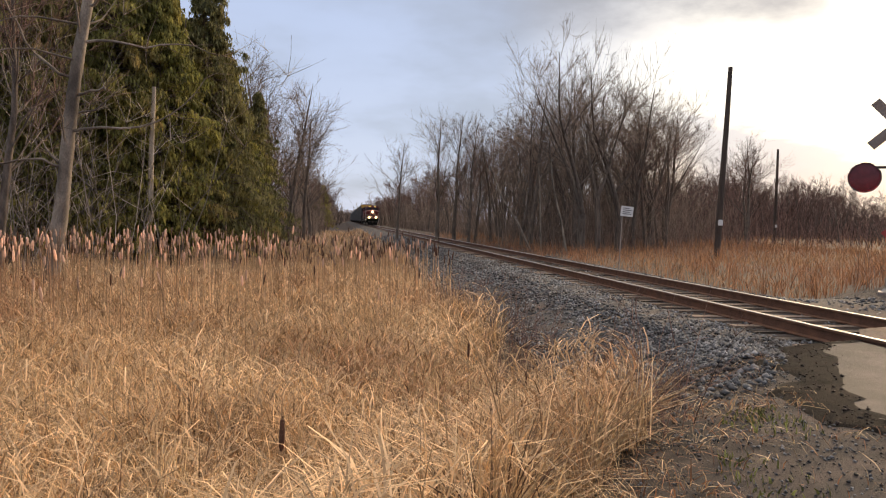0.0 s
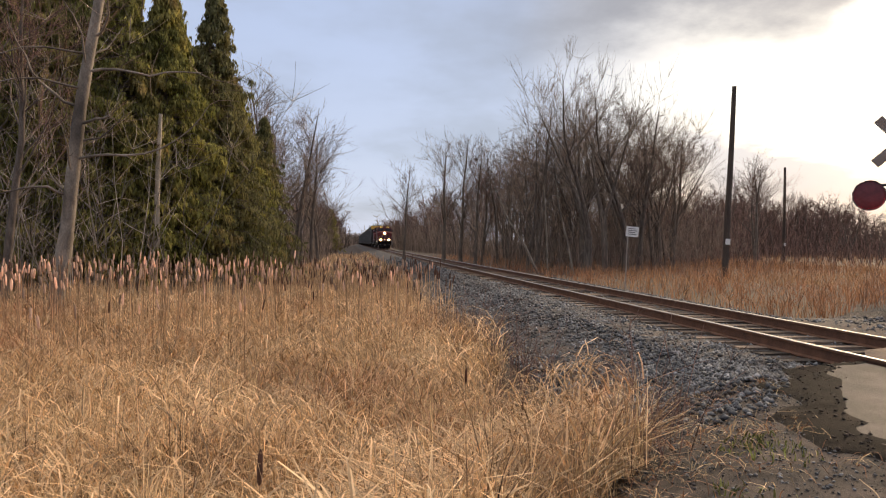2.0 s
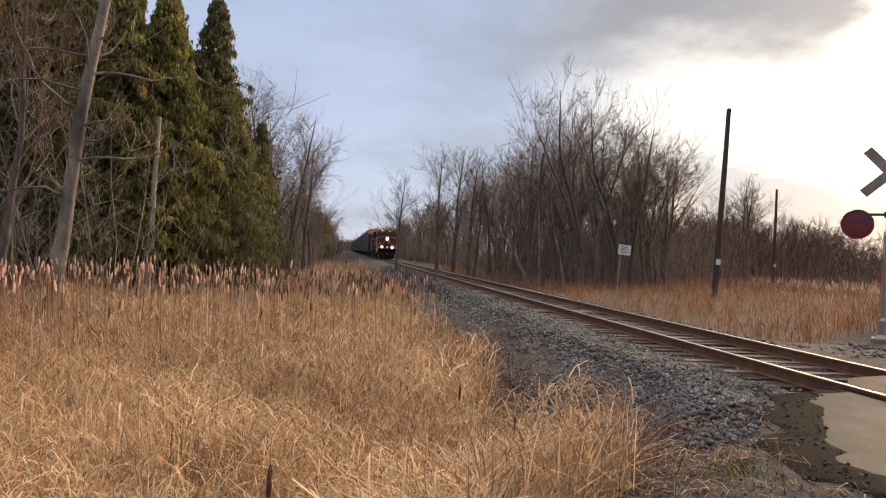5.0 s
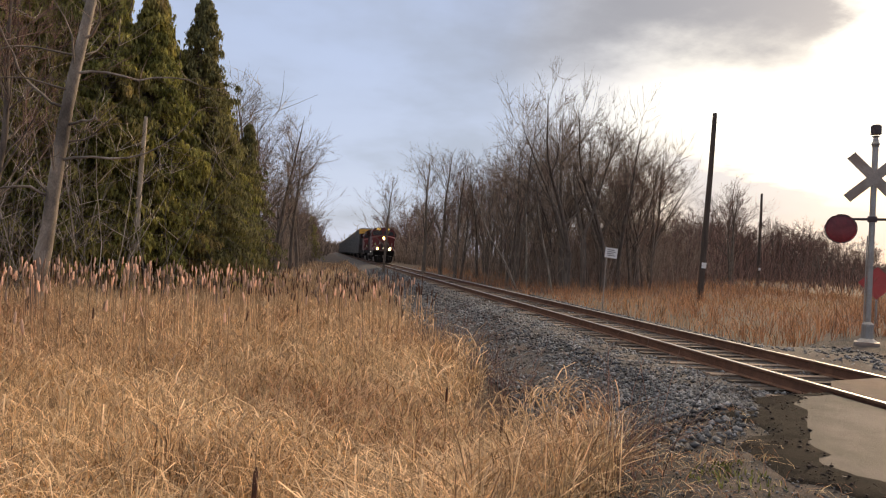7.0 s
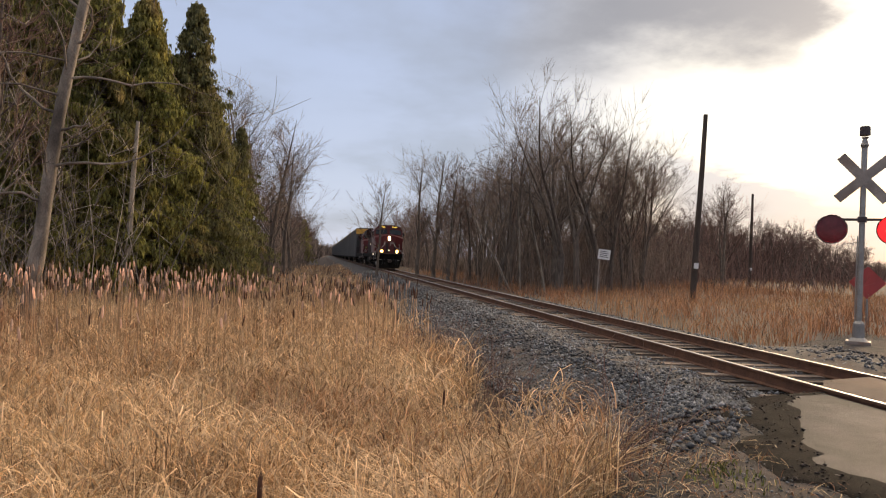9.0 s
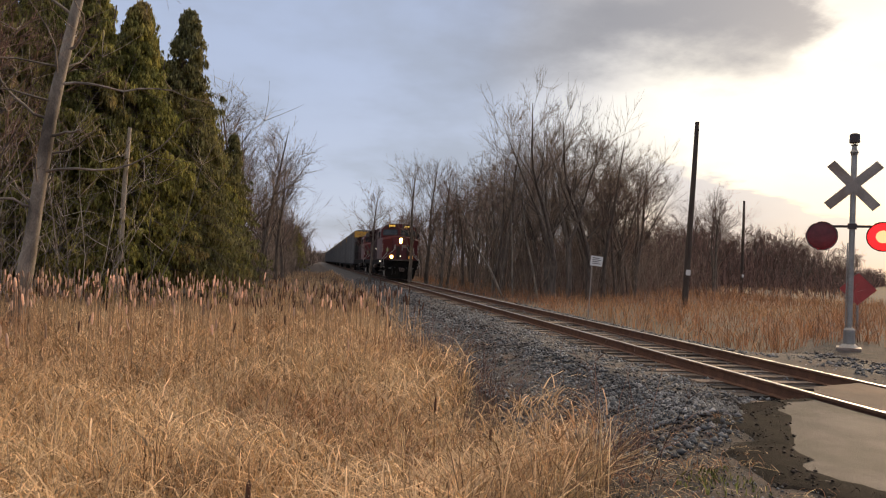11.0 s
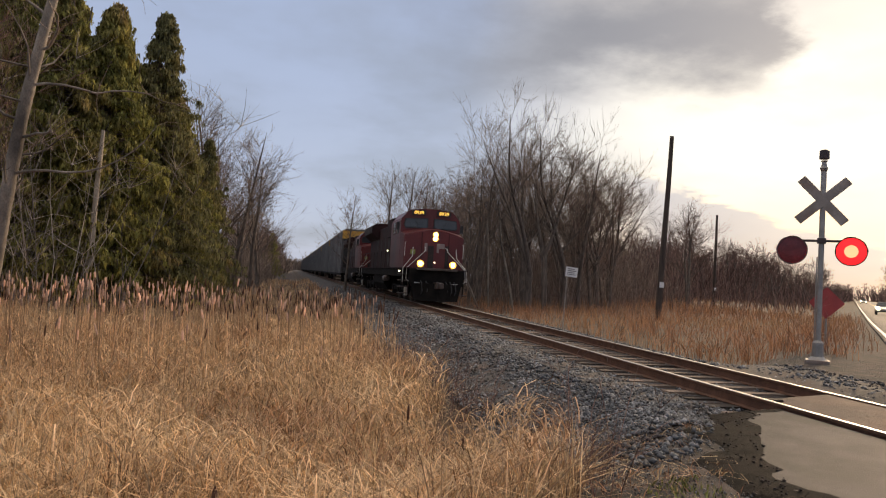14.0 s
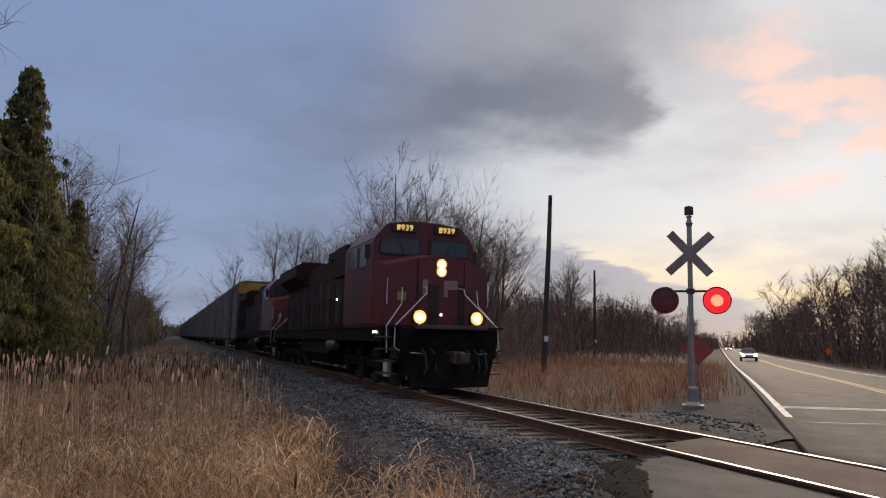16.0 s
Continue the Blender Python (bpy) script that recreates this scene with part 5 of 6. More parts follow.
def build_signs():
    # square white notice on a thin post beside the track
    x, y = 10.4, 26.0
    s = thing("lineside_sign", "small square white notice on a thin leaning post", "sign", pose(x, y, tuft(x, y), 0, 2, -18))
    part("post", tube([(0, 0.02, -0.2), (0, 0.02, 2.45)], 0.022, 8), M["sign_back"], s, "thin dark metal post")
    pl = part("plate", box(-0.23, 0.23, -0.012, 0.0, 2.12, 2.50, 0.0, m=pose(0, 0, 0, 0, 4, 0)), M["sign_white"], s, "white painted plate")
    for i in range(4):
        part("text_bar", box(-0.16, 0.16 - 0.05 * (i % 2), -0.018, -0.013, 2.20 + i * 0.07, 2.225 + i * 0.07, m=pose(0, 0, 0, 0, 4, 0)), M["ink"], pl)
    # wooden pole with a small white tag
    x, y = 21.7, 39.2
    p = thing("utility_pole", "bare dark wooden utility pole with no wires", "utility pole", pose(x, y, tuft(x, y), 0.3, 2.0, 0), group="bare wooden poles")
    part("pole", tube([(0, 0, -0.5), (0, 0, 4), (0.02, 0, 8), (0, 0, 11.15)], [0.19, 0.175, 0.15, 0.125], 12), M["pole"], p)
    part("pole_tag", box(-0.16, 0.12, -0.215, -0.185, 1.95, 2.28, 0.0), M["sign_white"], p, "small white tag")
    x, y = 50.5, 78.0
    c = copy_thing(p, pose(x, y, tuft(x, y), 0, 0, 10))
    # red diamond sign behind the signal, lamp glare and backlight put into its colour
    x, y = 14.35, 16.85
    d = thing("diamond_sign", "diamond-shaped warning sign on a post, coloured dark red for lamp glare", "road sign", pose(x, y, tuft(x, y), 0, 0, -38))
    part("post", tube([(0, 0.02, -0.2), (0, 0.02, 1.75)], 0.03, 8), M["galvanised"], d, "grey steel post")
    part("plate", box(-0.31, 0.31, -0.02, -0.012, -0.31, 0.31, m=Matrix.Translation((0, 0, 1.30)) @ pose(0, 0, 0, 0, 45, 0)), M["sign_red_glare"], d, "diamond plate with red lamp glare and backlit dark in its colour")
    # orange road-works sign across the road
    x, y = road_xy(95, 12.0)
    d = thing("orange_sign", "small orange diamond road-works sign on a stand", "road sign", pose(x, y, tuft(x, y), 0, 0, -44))
    part("stand", tube([(0, 0.02, -0.1), (0, 0.02, 1.2)], 0.03, 6), M["black"], d)
    part("plate", box(-0.32, 0.32, -0.02, -0.01, -0.32, 0.32, m=Matrix.Translation((0, 0, 1.45)) @ pose(0, 0, 0, 0, 45, 0)), M["sign_orange"], d, "orange diamond plate")
    # slack cable beside the road
    pts = []
    a, b = np.array((*road_xy(170, 14.3), 4.8)), np.array((*road_xy(66, 14.3), 6.2))
    for i in range(25):
        f = i / 24
        q = a + (b - a) * f
        pts.append((q[0], q[1], q[2] - 1.6 * 4 * f * (1 - f)))
    w = thing("overhead_cable", "slack pale cable strung between roadside poles", "cable")
    part("cable", tube(pts, 0.035, 6), M["wire"], w)
    for s, h in ((170, 5.6), (66, 6.9)):
        x, y = road_xy(s, 14.45)
        p = thing("roadside_pole", "dark wooden pole at the roadside wood", "utility pole", pose(x, y, tuft(x, y)), group="roadside poles")
        part("pole", tube([(0, 0, -0.4), (0, 0, h)], [0.13, 0.11], 10), M["pole"], p)
    # stick lying at the foot of the ballast
    t = Tubes()
    z0, z1 = tuft(2.25, 7.3), tuft(3.05, 7.45)
    t.add(np.array(((2.2, 7.25, z0 + 0.07), (2.6, 7.38, (z0 + z1) / 2 + 0.08), (3.08, 7.45, z1 + 0.07))), (0.016, 0.014, 0.009), 6)
    ob = new("fallen_stick", t.mesh("fallen_stick", M["bark_dead"]))
    tagged(ob, "thin bleached stick lying on the gravel", "stick")
    for i, (x, y, h) in enumerate(((2.75, 5.75, 0.36), (2.9, 6.1, 0.42))):
        P = np.array([(x + random.Random(i * 9 + k).uniform(-0.12, 0.12), y + random.Random(i * 7 + k).uniform(-0.1, 0.1)) for k in range(14)])
        thicket("dry_weed", P, [h] * 14, "twig_red", "small dry branching weed on the gravel", 70 + i, 6, 0.003)


# ---- the train ----
def wheelset(parent, y, r=0.5):
    w = part("wheelset", tube([(-0.80, 0, 0), (0.80, 0, 0)], 0.08, 8), M["steel_worn"], parent, at=pose(0, y, r))
    for s in (-1, 1):
        part("wheel", tube([(s * 0.69, 0, 0), (s * 0.72, 0, 0), (s * 0.80, 0, 0), (s * 0.83, 0, 0)], [r + 0.02, r + 0.02, r, r * 0.8], 20), M["steel_worn"], w)
    return w


def truck_frame(parent, y0, y1, z=0.62, axles=()):
    for s in (-1, 1):
        bm = box(s * 1.05 - 0.09, s * 1.05 + 0.09, y0, y1, z - 0.12, z + 0.16, 0.03)
        for a in axles:
            box(s * 1.05 - 0.14, s * 1.05 + 0.14, a - 0.22, a + 0.22, z - 0.34, z + 0.08, 0.03, bm=bm)
            tube([(s * 1.06, a + 0.34, z - 0.1), (s * 1.06, a + 0.34, z + 0.36)], 0.09, 8, bm=bm)
        part("truck_frame", bm, M["loco_under"], parent, "grimy cast truck frame")


def rails_of(parent, pts, r=0.016):
    return part("handrail", tube(pts, r, 6), M["handrail"], parent, "pale painted handrail")


def build_locomotive(lit, label):
    lo = thing("locomotive", label, "locomotive", group="locomotives of the train")
    wheels = []
    # underframe, walkway, plough
    part("underframe", box(-1.5, 1.5, 0.55, 20.9, 1.22, 1.60, 0.03), M["loco_under"], lo, "grimy black underframe")
    part("walkway", box(-1.53, 1.53, 0.30, 21.0, 1.60, 1.64, 0.0), M["loco_dirty"], lo)
    pl = bmesh.new()
    for s in (-1, 1):
        a = [(0, -0.22), (s * 1.22, 0.22), (s * 1.22, 0.36), (0, -0.08)]
        slab(a if s > 0 else a[::-1], 0.14, 0.95, bm=pl)
    for v in pl.verts:
        if v.co.z < 0.5:
            v.co.x *= 0.84
            v.co.y -= 0.06
    part("snow_plough", pl, M["loco_under"], lo, "black steel plough")
    part("pilot", box(-1.3, 1.3, 0.25, 0.55, 0.85, 1.60, 0.04), M["loco_under"], lo, "black pilot sheet")
    part("anticlimber", box(-0.95, 0.95, 0.02, 0.40, 1.56, 1.66, 0.02), M["steel_worn"], lo, "worn steel ledge")
    cp = part("coupler", box(-0.16, 0.16, -0.45, 0.35, 0.72, 1.02, 0.05), M["steel_worn"], lo, "rusty knuckle coupler")
    part("knuckle", box(-0.05, 0.2, -0.62, -0.40, 0.74, 1.0, 0.06), M["steel_worn"], cp)
    for i, x in enumerate((-0.75, -0.5, 0.45, 0.65, 0.85)):
        part("air_hose", tube([(x, 0.24, 1.05), (x + 0.02, 0.02, 0.95), (x + 0.05, -0.05, 0.6), (x, 0.02, 0.45)], 0.03, 6), M["rubber"], lo)
    # steps at the corners
    for s in (-1, 1):
        for k in range(4):
            part("step", box(s * 1.5 - 0.22, s * 1.5 + 0.08 if s > 0 else s * 1.5 + 0.22, 0.55, 1.15, 0.42 + 0.3 * k, 0.46 + 0.3 * k), M["steel_worn"], lo)
        part("step_frame", box(s * 1.52 - 0.02, s * 1.52 + 0.02, 1.15, 1.25, 0.38, 1.62), M["loco_under"], lo)
    # nose with tapered sides and a crowned top
    nb = bmesh.new()
    plan = ((-1.5, 2.36, 3.42), (-1.46, 1.24, 3.22), (-0.66, 0.95, 3.42), (-0.25, 0.95, 3.50), (0.25, 0.95, 3.50), (0.66, 0.95, 3.42), (1.46, 1.24, 3.22), (1.5, 2.36, 3.42))
    lo_v = [nb.verts.new((x, y, 1.64)) for x, y, z in plan]
    hi_v = [nb.verts.new((x, y, z)) for x, y, z in plan]
    rear = [nb.verts.new((x, 2.36, 3.66)) for x in (0.4, -0.4)]
    for k in range(7):
        nb.faces.new((lo_v[k], lo_v[k + 1], hi_v[k + 1], hi_v[k]))
    nb.faces.new((lo_v[7], lo_v[0], hi_v[0], rear[1], rear[0], hi_v[7]))
    nb.faces.new(lo_v[::-1])
    for q in ((0, 1, 2), (6, 7, 5)):
        nb.faces.new([hi_v[k] for k in q])
    nb.faces.new((hi_v[0], hi_v[2], hi_v[3], rear[1]))
    nb.faces.new((rear[1], hi_v[3], hi_v[4], rear[0]))
    nb.faces.new((rear[0], hi_v[4], hi_v[5], hi_v[7]))
    bmesh.ops.recalc_face_normals(nb, faces=nb.faces)
    bmesh.ops.bevel(nb, geom=list(nb.edges), offset=0.03, segments=2, affect="EDGES")
    part("nose", nb, M["loco_red"], lo, "dark red nose")
    # thin dark plates, their colour stands for the shade inside two recesses
    part("nose_door", box(0.50, 0.66, 0.925, 0.97, 1.70, 2.76, 0.015), M["loco_grille"], lo, "raised dark plate coloured as a shaded recess in the nose")
    part("nose_door", box(-0.34, -0.06, 0.925, 0.97, 1.70, 2.74, 0.015), M["loco_grille"], lo, "raised dark plate coloured as a shaded recess in the nose")
    for x0, x1, z0, z1 in ((0.08, 0.18, 2.42, 2.86), (0.18, 0.46, 2.62, 2.86), (-0.52, -0.38, 2.46, 2.86)):
        part("nose_emblem", box(x0, x1, 0.935, 0.948, z0, z1), M["logo_pale"], lo, "plain pale emblem bar")
    for s in (-1, 1):
        part("nose_seam", tube([(s * 0.66, 0.944, 1.7), (s * 0.66, 0.944, 3.38)], 0.012, 6), M["loco_dirty"], lo)
        part("nose_grab", tube([(s * 1.40, 1.17, 2.2), (s * 1.43, 1.12, 2.22), (s * 1.43, 1.12, 2.85), (s * 1.40, 1.17, 2.87)], 0.012, 6), M["handrail"], lo)
    part("side_emblem", box(-1.16, -0.94, 1.03, 1.10, 2.30, 2.52), M["moss"], lo, "small green square badge")
    # cab: slanted roof corners, two windscreens
    cab = prism([(-1.5, 1.64), (-1.5, 4.05), (-1.12, 4.52), (-0.4, 4.62), (0.4, 4.62), (1.12, 4.52), (1.5, 4.05), (1.5, 1.64)], 2.36, 5.7)
    bmesh.ops.bevel(cab, geom=[e for e in cab.edges if abs(e.verts[0].co.y - e.verts[1].co.y) > 1], offset=0.06, segments=2, affect="EDGES")
    part("cab", cab, M["loco_red"], lo, "dark red cab")
    for s in (-1, 1):
        q = [(s * 0.14, 3.62), (s * 1.28, 3.62), (s * 1.36, 3.74), (s * 1.30, 4.10), (s * 0.14, 4.16)]
        part("windscreen_frame", prism(q, 2.325, 2.355), M["black"], lo)
        q = [(s * 0.19, 3.67), (s * 1.26, 3.67), (s * 1.31, 3.76), (s * 1.26, 4.06), (s * 0.19, 4.11)]
        ws = part("windscreen", prism(q, 2.305, 2.322), M["glass_dark"], lo, "dark reflecting windscreen")
        part("wiper", tube([(s * 0.6, 2.29, 3.66), (s * 0.78, 2.285, 4.0)], 0.008, 5), M["black"], ws)
        nbx = part("number_board", prism([(s * 0.28, 4.30), (s * 0.98, 4.30), (s * 0.98, 4.50), (s * 0.28, 4.54)], 2.26, 2.355), M["black"], lo, "lit number board")
        cu = bpy.data.curves.new("digits", "FONT")
        cu.space_character = 1.12
        cu.body, cu.size, cu.align_x, cu.align_y, cu.extrude = "8939", 0.225, "CENTER", "CENTER", 0.004
        cu.offset = 0.001
        tx = new("digits", cu)
        dg = bpy.context.evaluated_depsgraph_get()
        me = bpy.data.meshes.new_from_object(tx.evaluated_get(dg))
        bpy.data.objects.remove(tx)
        me.materials.clear()
        me.materials.append(M["number_glow"] if lit else M["logo_pale"])
        part("digits", me, None, nbx, "glowing yellow digits" if lit else "", at=pose(s * 0.63, 2.25, 4.40, 90, 0, 0))
        for yy in (3.0, 4.1):
            part("side_window", box(s * 1.50 - 0.02, s * 1.50 + 0.02, yy, yy + 0.75, 3.35, 3.95, 0.01), M["glass_dark"], lo)
        part("mirror", box(s * 1.62 - 0.08, s * 1.62 + 0.08, 2.5, 2.54, 3.5, 3.9, 0.02), M["black"], lo)
    # lights
    glow = M["headlight"] if lit else M["glass_dark"]
    part("headlight_box", box(-0.17, 0.17, 0.938, 1.4, 2.95, 3.43, 0.03), M["loco_red"], lo)
    # wide ring round each lamp paints its glare; plain dark on the unlit engine
    for z in (3.09, 3.28):
        part("reflector", tube([(0, 0.936, z), (0, 0.930, z)], [0.145, 0.135], 20), M["reflector"] if lit else M["glass_dark"], lo)
        part("headlight", tube([(0, 0.929, z), (0, 0.918, z)], [0.075, 0.06], 16), glow, lo, "bright round headlight")
    for s in (-1, 1):
        hb = part("ditch_light_box", box(s * 0.78 - 0.14, s * 0.78 + 0.14, 0.36, 0.62, 1.70, 2.0, 0.03), M["loco_under"], lo)
        part("reflector", tube([(s * 0.78, 0.357, 1.86), (s * 0.78, 0.352, 1.86)], [0.17, 0.16], 20), M["reflector"] if lit else M["glass_dark"], hb)
        part("ditch_light", tube([(s * 0.78, 0.36, 1.86), (s * 0.78, 0.335, 1.86), (s * 0.78, 0.34, 1.86)], [0.08, 0.07, 0.05], 16), glow, hb, "bright round ditch light")
    if lit:
        part("marker_lamp", tube([(0.0, 0.93, 1.95), (0.0, 0.91, 1.95)], 0.035, 8), M["lamp_small"], lo)
        part("step_lamp", box(-1.56, -1.52, 1.6, 1.95, 1.44, 1.50), M["lamp_small"], lo, "small lit step lamp")
        part("marker_lamp", tube([(-1.51, 6.6, 2.55), (-1.54, 6.6, 2.55)], 0.04, 8), M["lamp_small"], lo)
    # corner handrails
    for s in (-1, 1):
        rails_of(lo, [(s * 0.50, 0.92, 2.66), (s * 0.52, 0.62, 2.62), (s * 0.54, 0.58, 2.47), (s * 1.40, 0.42, 1.63), (s * 1.42, 0.38, 1.10), (s * 1.25, 0.30, 0.98), (s * 0.90, 0.24, 0.96), (s * 0.46, 0.2, 0.90)])
        rails_of(lo, [(s * 1.05, 1.02, 2.63), (s * 1.08, 0.95, 2.20), (s * 1.54, 0.70, 1.62), (s * 1.55, 0.60, 0.95)])
        for a, b in ((5.9, 20.6),):
            part("side_rail", tube([(s * 1.5, a, 2.62), (s * 1.5, b, 2.62)], 0.016, 6), M["loco_dirty"], lo)
            for k in range(9):
                yy = a + (b - a) * k / 8
                part("stanchion", tube([(s * 1.5, yy, 1.64), (s * 1.5, yy, 2.62)], 0.016, 6), M["loco_dirty"], lo)
    # hood, equipment cabinet, radiator wings
    hood = box(-0.98, 0.98, 5.7, 20.4, 1.64, 4.22, 0.08)
    part("hood", hood, M["loco_dirty"], lo, "grimy dark red engine hood")
    part("equipment_cabinet", box(-1.42, -0.985, 5.72, 9.6, 1.64, 3.25, 0.03), M["loco_dirty"], lo, "dark red equipment cabinet")
    part("equipment_cabinet", box(0.985, 1.42, 5.72, 8.2, 1.64, 3.0, 0.03), M["loco_dirty"], lo)
    part("brake_cabinet", box(-1.46, 1.46, 5.72, 7.6, 3.3, 4.3, 0.05), M["loco_dirty"], lo)
    for k in range(11):
        part("hood_door", box(-1.0, -0.975, 9.9 + k * 0.62, 10.45 + k * 0.62, 1.75, 3.5, 0.0), M["loco_dirty"] if k % 3 else M["loco_grille"], lo)
    for k in range(5):
        part("cabinet_door", box(-1.44, -1.425, 5.85 + k * 0.75, 6.5 + k * 0.75, 1.75, 3.15), M["loco_grille"] if k in (1, 3) else M["loco_dirty"], lo)
    rad = prism([(-1.0, 3.55), (-1.5, 3.95), (-1.5, 4.45), (-1.2, 4.62), (1.2, 4.62), (1.5, 4.45), (1.5, 3.95), (1.0, 3.55)], 15.2, 20.3)
    part("radiator", rad, M["loco_dirty"], lo, "wide flared radiator housing")
    for k in range(6):
        part("radiator_grille", box(-1.515, -1.50, 15.35 + k * 0.82, 16.05 + k * 0.82, 4.0, 4.4), M["loco_grille"], lo)
    part("exhaust", box(-0.35, 0.35, 11.6, 12.8, 4.2, 4.5, 0.05), M["loco_under"], lo)
    part("dynamic_brake_hatch", box(-1.05, 1.05, 7.8, 10.6, 4.2, 4.5, 0.06), M["loco_dirty"], lo)
    # fuel tank and trucks
    part("fuel_tank", prism([(-1.4, 1.2), (-1.45, 0.75), (-1.15, 0.38), (1.15, 0.38), (1.45, 0.75), (1.4, 1.2)], 8.0, 13.4), M["loco_under"], lo, "grimy fuel tank")
    for k in range(3):
        part("air_reservoir", tube([(-1.42, 6.9 + k * 0.0, 1.05), (-1.42, 7.0, 1.05), (-1.42, 7.9, 1.05), (-1.42, 8.0, 1.05)], [0.1, 0.17, 0.17, 0.1], 10), M["steel_worn"], lo) if k == 0 else None
    for y0 in (1.6, 14.6):
        ax = (y0 + 0.75, y0 + 2.75, y0 + 4.6)
        truck_frame(lo, y0, y0 + 5.4, axles=ax)
        for a in ax:
            wheels.append(wheelset(lo, a, 0.52))
        part("sand_pipe", tube([(-1.12, y0 - 0.05, 1.2), (-1.12, y0 - 0.1, 0.4), (-0.85, y0 + 0.1, 0.12)], 0.03, 6), M["steel_worn"], lo)
    part("journal_box", box(-1.24, -1.12, 1.55, 1.95, 0.3, 0.75, 0.04), M["handrail"], lo, "pale scuffed journal cover")
    return lo, wheels


def build_autorack():
    car = thing("autorack_car", "tall grey enclosed car-carrier wagon with ribbed steel side panels", "railway wagon", group="wagons of the train")
    L = 27.0
    part("core", box(-1.46, 1.46, 0.35, L - 0.35, 1.05, 5.55, 0.0), M["rack_grey"], car, "grey wagon body")
    part("sill", box(-1.55, 1.55, 0.2, L - 0.2, 0.85, 1.08, 0.02), M["loco_under"], car, "black sill")
    part("roof", prism([(-1.56, 5.5), (-1.5, 5.66), (-0.9, 5.80), (0.9, 5.80), (1.5, 5.66), (1.56, 5.5)], 0.2, L - 0.2), M["rack_grey"], car, "pale galvanised roof")
    part("end_cap", box(-1.52, 1.52, 0.10, 0.34, 4.75, 5.60, 0.03), M["rack_yellow"], car, "yellow painted end cap")
    part("end_door", box(-1.35, 1.35, 0.22, 0.34, 1.1, 4.74, 0.02), M["panel_grey"], car, "grey end doors")
    for s in (-1, 1):
        n = 12
        w = (L - 0.8) / n
        for k in range(n):
            part("side_panel", box(min(s * 1.46, s * 1.515), max(s * 1.46, s * 1.515), 0.4 + k * w + 0.05, 0.4 + (k + 1) * w - 0.05, 1.12, 5.45), M["panel_grey"], car)
            part("side_post", box(min(s * 1.46, s * 1.56), max(s * 1.46, s * 1.56), 0.4 + k * w - 0.045, 0.4 + k * w + 0.045, 1.0, 5.5), M["rack_grey"], car)
    for y0 in (2.0, L - 4.4):
        truck_frame(car, y0, y0 + 2.4, 0.5, (y0 + 0.35, y0 + 2.05))
        for a in (y0 + 0.35, y0 + 2.05):
            wheelset(car, a, 0.42)
    return car


def build_train():
    lead, w1 = build_locomotive(True, "dark red freight locomotive with lit headlights leading the train")
    second, w2 = build_locomotive(False, "grimy dark red freight locomotive coupled behind the leader")
    cars = [build_autorack()]
    for i in range(10):
        cars.append(copy_thing(cars[0], pose(0, 0, 0)))
    return lead, second, w1 + w2, cars


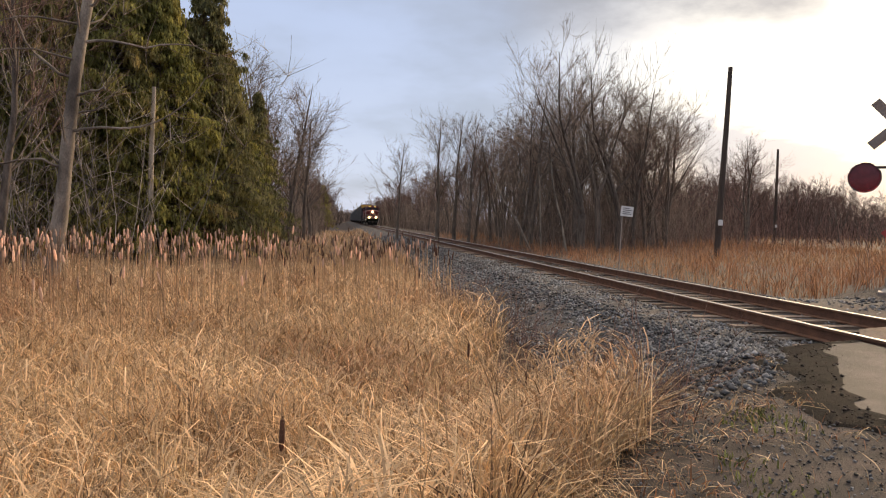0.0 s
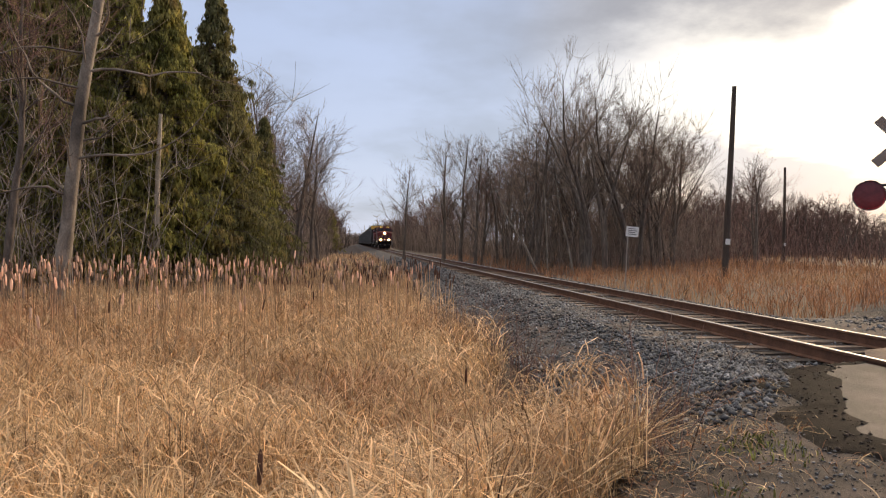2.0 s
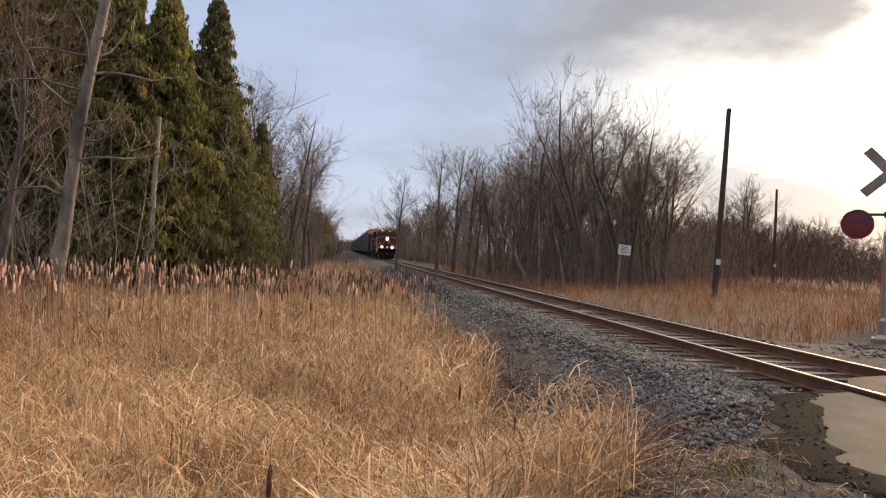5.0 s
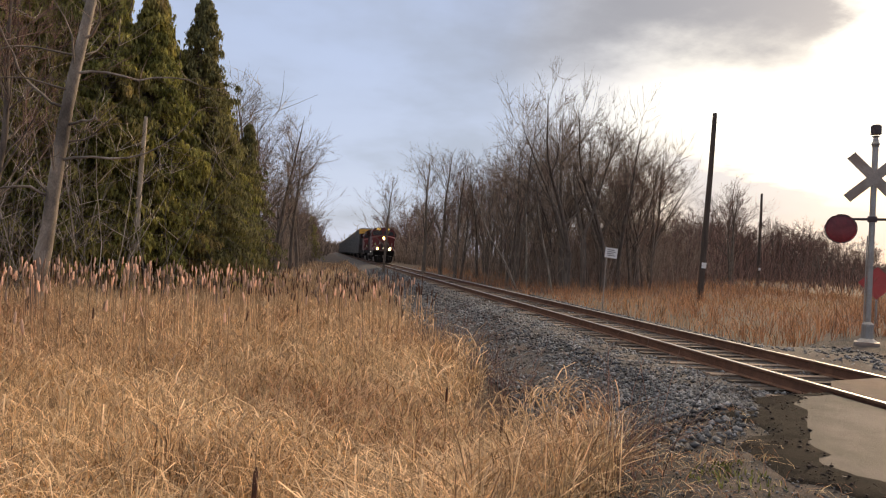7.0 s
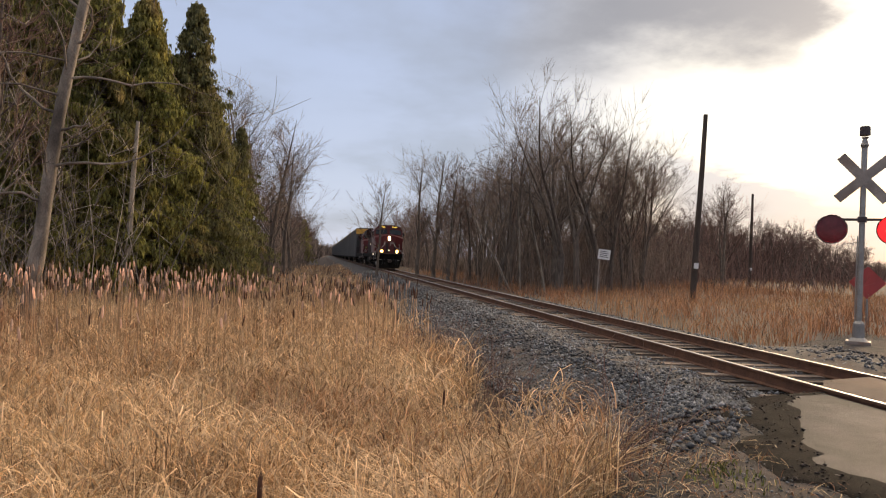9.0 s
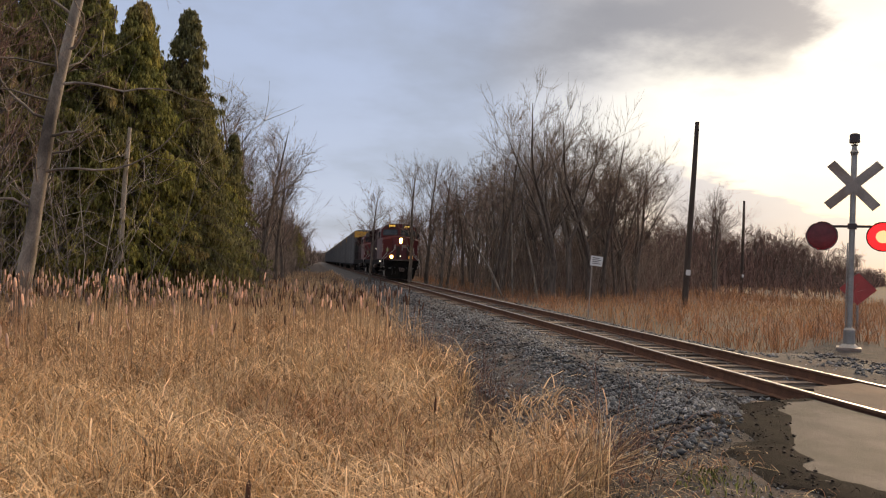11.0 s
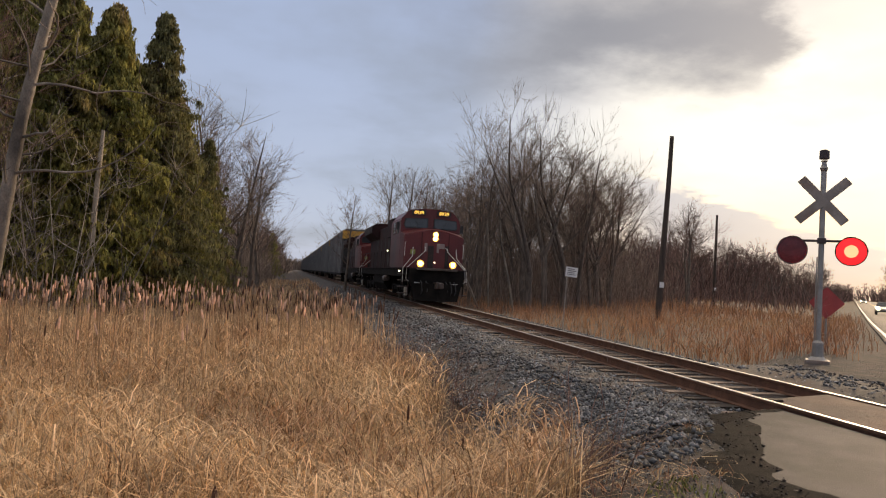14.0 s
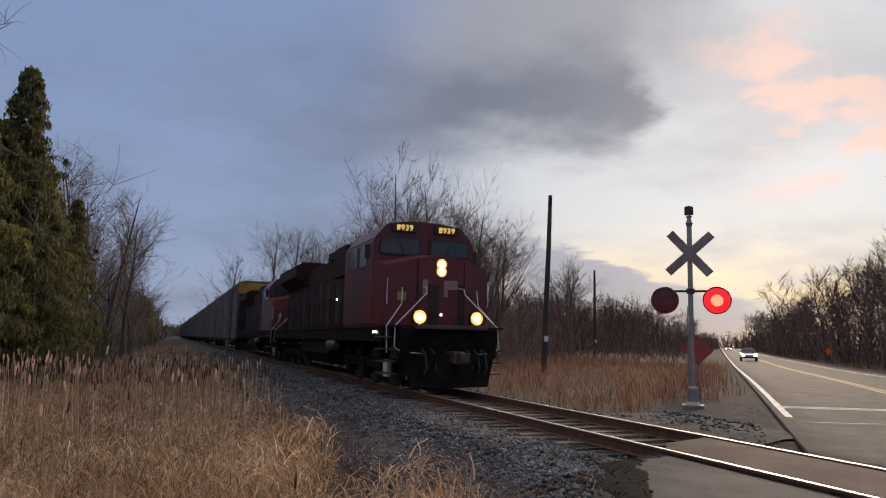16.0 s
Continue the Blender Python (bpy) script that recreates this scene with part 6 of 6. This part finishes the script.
def build_car(label):
    c = thing("car", label, "car", group="cars on the road")
    body = bmesh.new()
    for pr, w in (([(-2.2, 0.35), (-2.25, 0.75), (-1.3, 0.95), (1.9, 0.98), (2.2, 0.85), (2.2, 0.35)], 0.9), ):
        a = [body.verts.new((-w, y, z)) for y, z in pr]
        b = [body.verts.new((w, y, z)) for y, z in pr]
        body.faces.new(a)
        body.faces.new(b[::-1])
        for i in range(len(a)):
            j = (i + 1) % len(a)
            body.faces.new((a[i], b[i], b[j], a[j]))
    bmesh.ops.bevel(body, geom=list(body.edges), offset=0.05, segments=2, affect="EDGES")
    part("body", body, M["car_paint"], c, "pale car body")
    cb = bmesh.new()
    a = [cb.verts.new((s * w, y, z)) for y, z, w in ((-1.1, 0.95, 0.82), (-0.45, 1.45, 0.64), (1.1, 1.48, 0.64), (1.85, 0.98, 0.82)) for s in (-1, 1)]
    for q in ((0, 1, 3, 2), (2, 3, 5, 4), (4, 5, 7, 6), (0, 2, 4, 6), (1, 7, 5, 3), (0, 6, 7, 1)):
        cb.faces.new([a[i] for i in q])
    part("windows", cb, M["glass_dark"], c, "dark glazed cabin")
    part("roof", box(-0.6, 0.6, -0.42, 1.08, 1.46, 1.50, 0.02), M["car_paint"], c)
    for s in (-1, 1):
        part("headlight", tube([(s * 0.66, -2.22, 0.68), (s * 0.66, -2.29, 0.68)], [0.19, 0.15], 12), M["car_light"], c, "lit headlight")
        for y in (-1.4, 1.4):
            part("wheel", tube([(s * 0.72, y, 0.32), (s * 0.92, y, 0.32)], 0.32, 16), M["rubber"], c)
    part("bumper", box(-0.85, 0.85, -2.30, -2.2, 0.35, 0.55, 0.04), M["black"], c)
    return c


track = build_track()
build_road()
build_trees()
build_thickets()
build_grass()
build_reeds()
flashers = build_signal()
build_signs()
lead, second, wheelsets, wagons = build_train()
car_1 = build_car("oncoming car with lit headlights on the road")
car_2 = build_car("distant oncoming car with lit headlights")

# front of the leading locomotive along the track, by time
TRAIN = [(0.0, 163.6), (2.0, 141.5), (4.0, 119.6), (6.0, 99.5), (8.0, 81.0), (10.0, 64.3), (12.0, 47.9), (13.0, 40.0), (14.0, 32.4), (15.0, 24.6), (16.0, 16.7)]


def front_at(t):
    return float(np.interp(t, [a for a, _ in TRAIN], [b for _, b in TRAIN]))


def motions():
    places = [(lead, 0.0), (second, 21.6)] + [(w, 43.4 + 27.6 * i) for i, w in enumerate(wagons)]
    for ob, back in places:
        walk(ob, [(t, pose(TRACK_X, y + back, 0)) for t, y in TRAIN])
    # wheels roll with the train
    for w in wheelsets:
        x, y, z = w.location
        rows, t = [], 0.0
        while t <= 16.001:
            rows.append((t, pose(x, y, z, np.degrees((front_at(t) - front_at(0)) / 0.52) % 360)))
            t += 1 / 15
        walk(w, rows)
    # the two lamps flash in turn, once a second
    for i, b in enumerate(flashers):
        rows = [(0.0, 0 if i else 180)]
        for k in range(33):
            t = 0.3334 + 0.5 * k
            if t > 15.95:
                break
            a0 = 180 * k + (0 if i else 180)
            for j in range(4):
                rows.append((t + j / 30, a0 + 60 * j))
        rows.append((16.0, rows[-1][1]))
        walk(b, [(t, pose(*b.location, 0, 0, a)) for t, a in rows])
    for ob, s0, s1, s2, o in ((car_1, 150, 100, 92, 3.2), (car_2, 330, 262, 250, 2.9)):
        rows = []
        for t, s in ((0.0, s0), (13.0, s1), (16.0, s2)):
            x, y = road_xy(s, o)
            rows.append((t, pose(x, y, float(road_z(s)) + 0.02, 0, 0, -42)))
        walk(ob, rows)


motions()
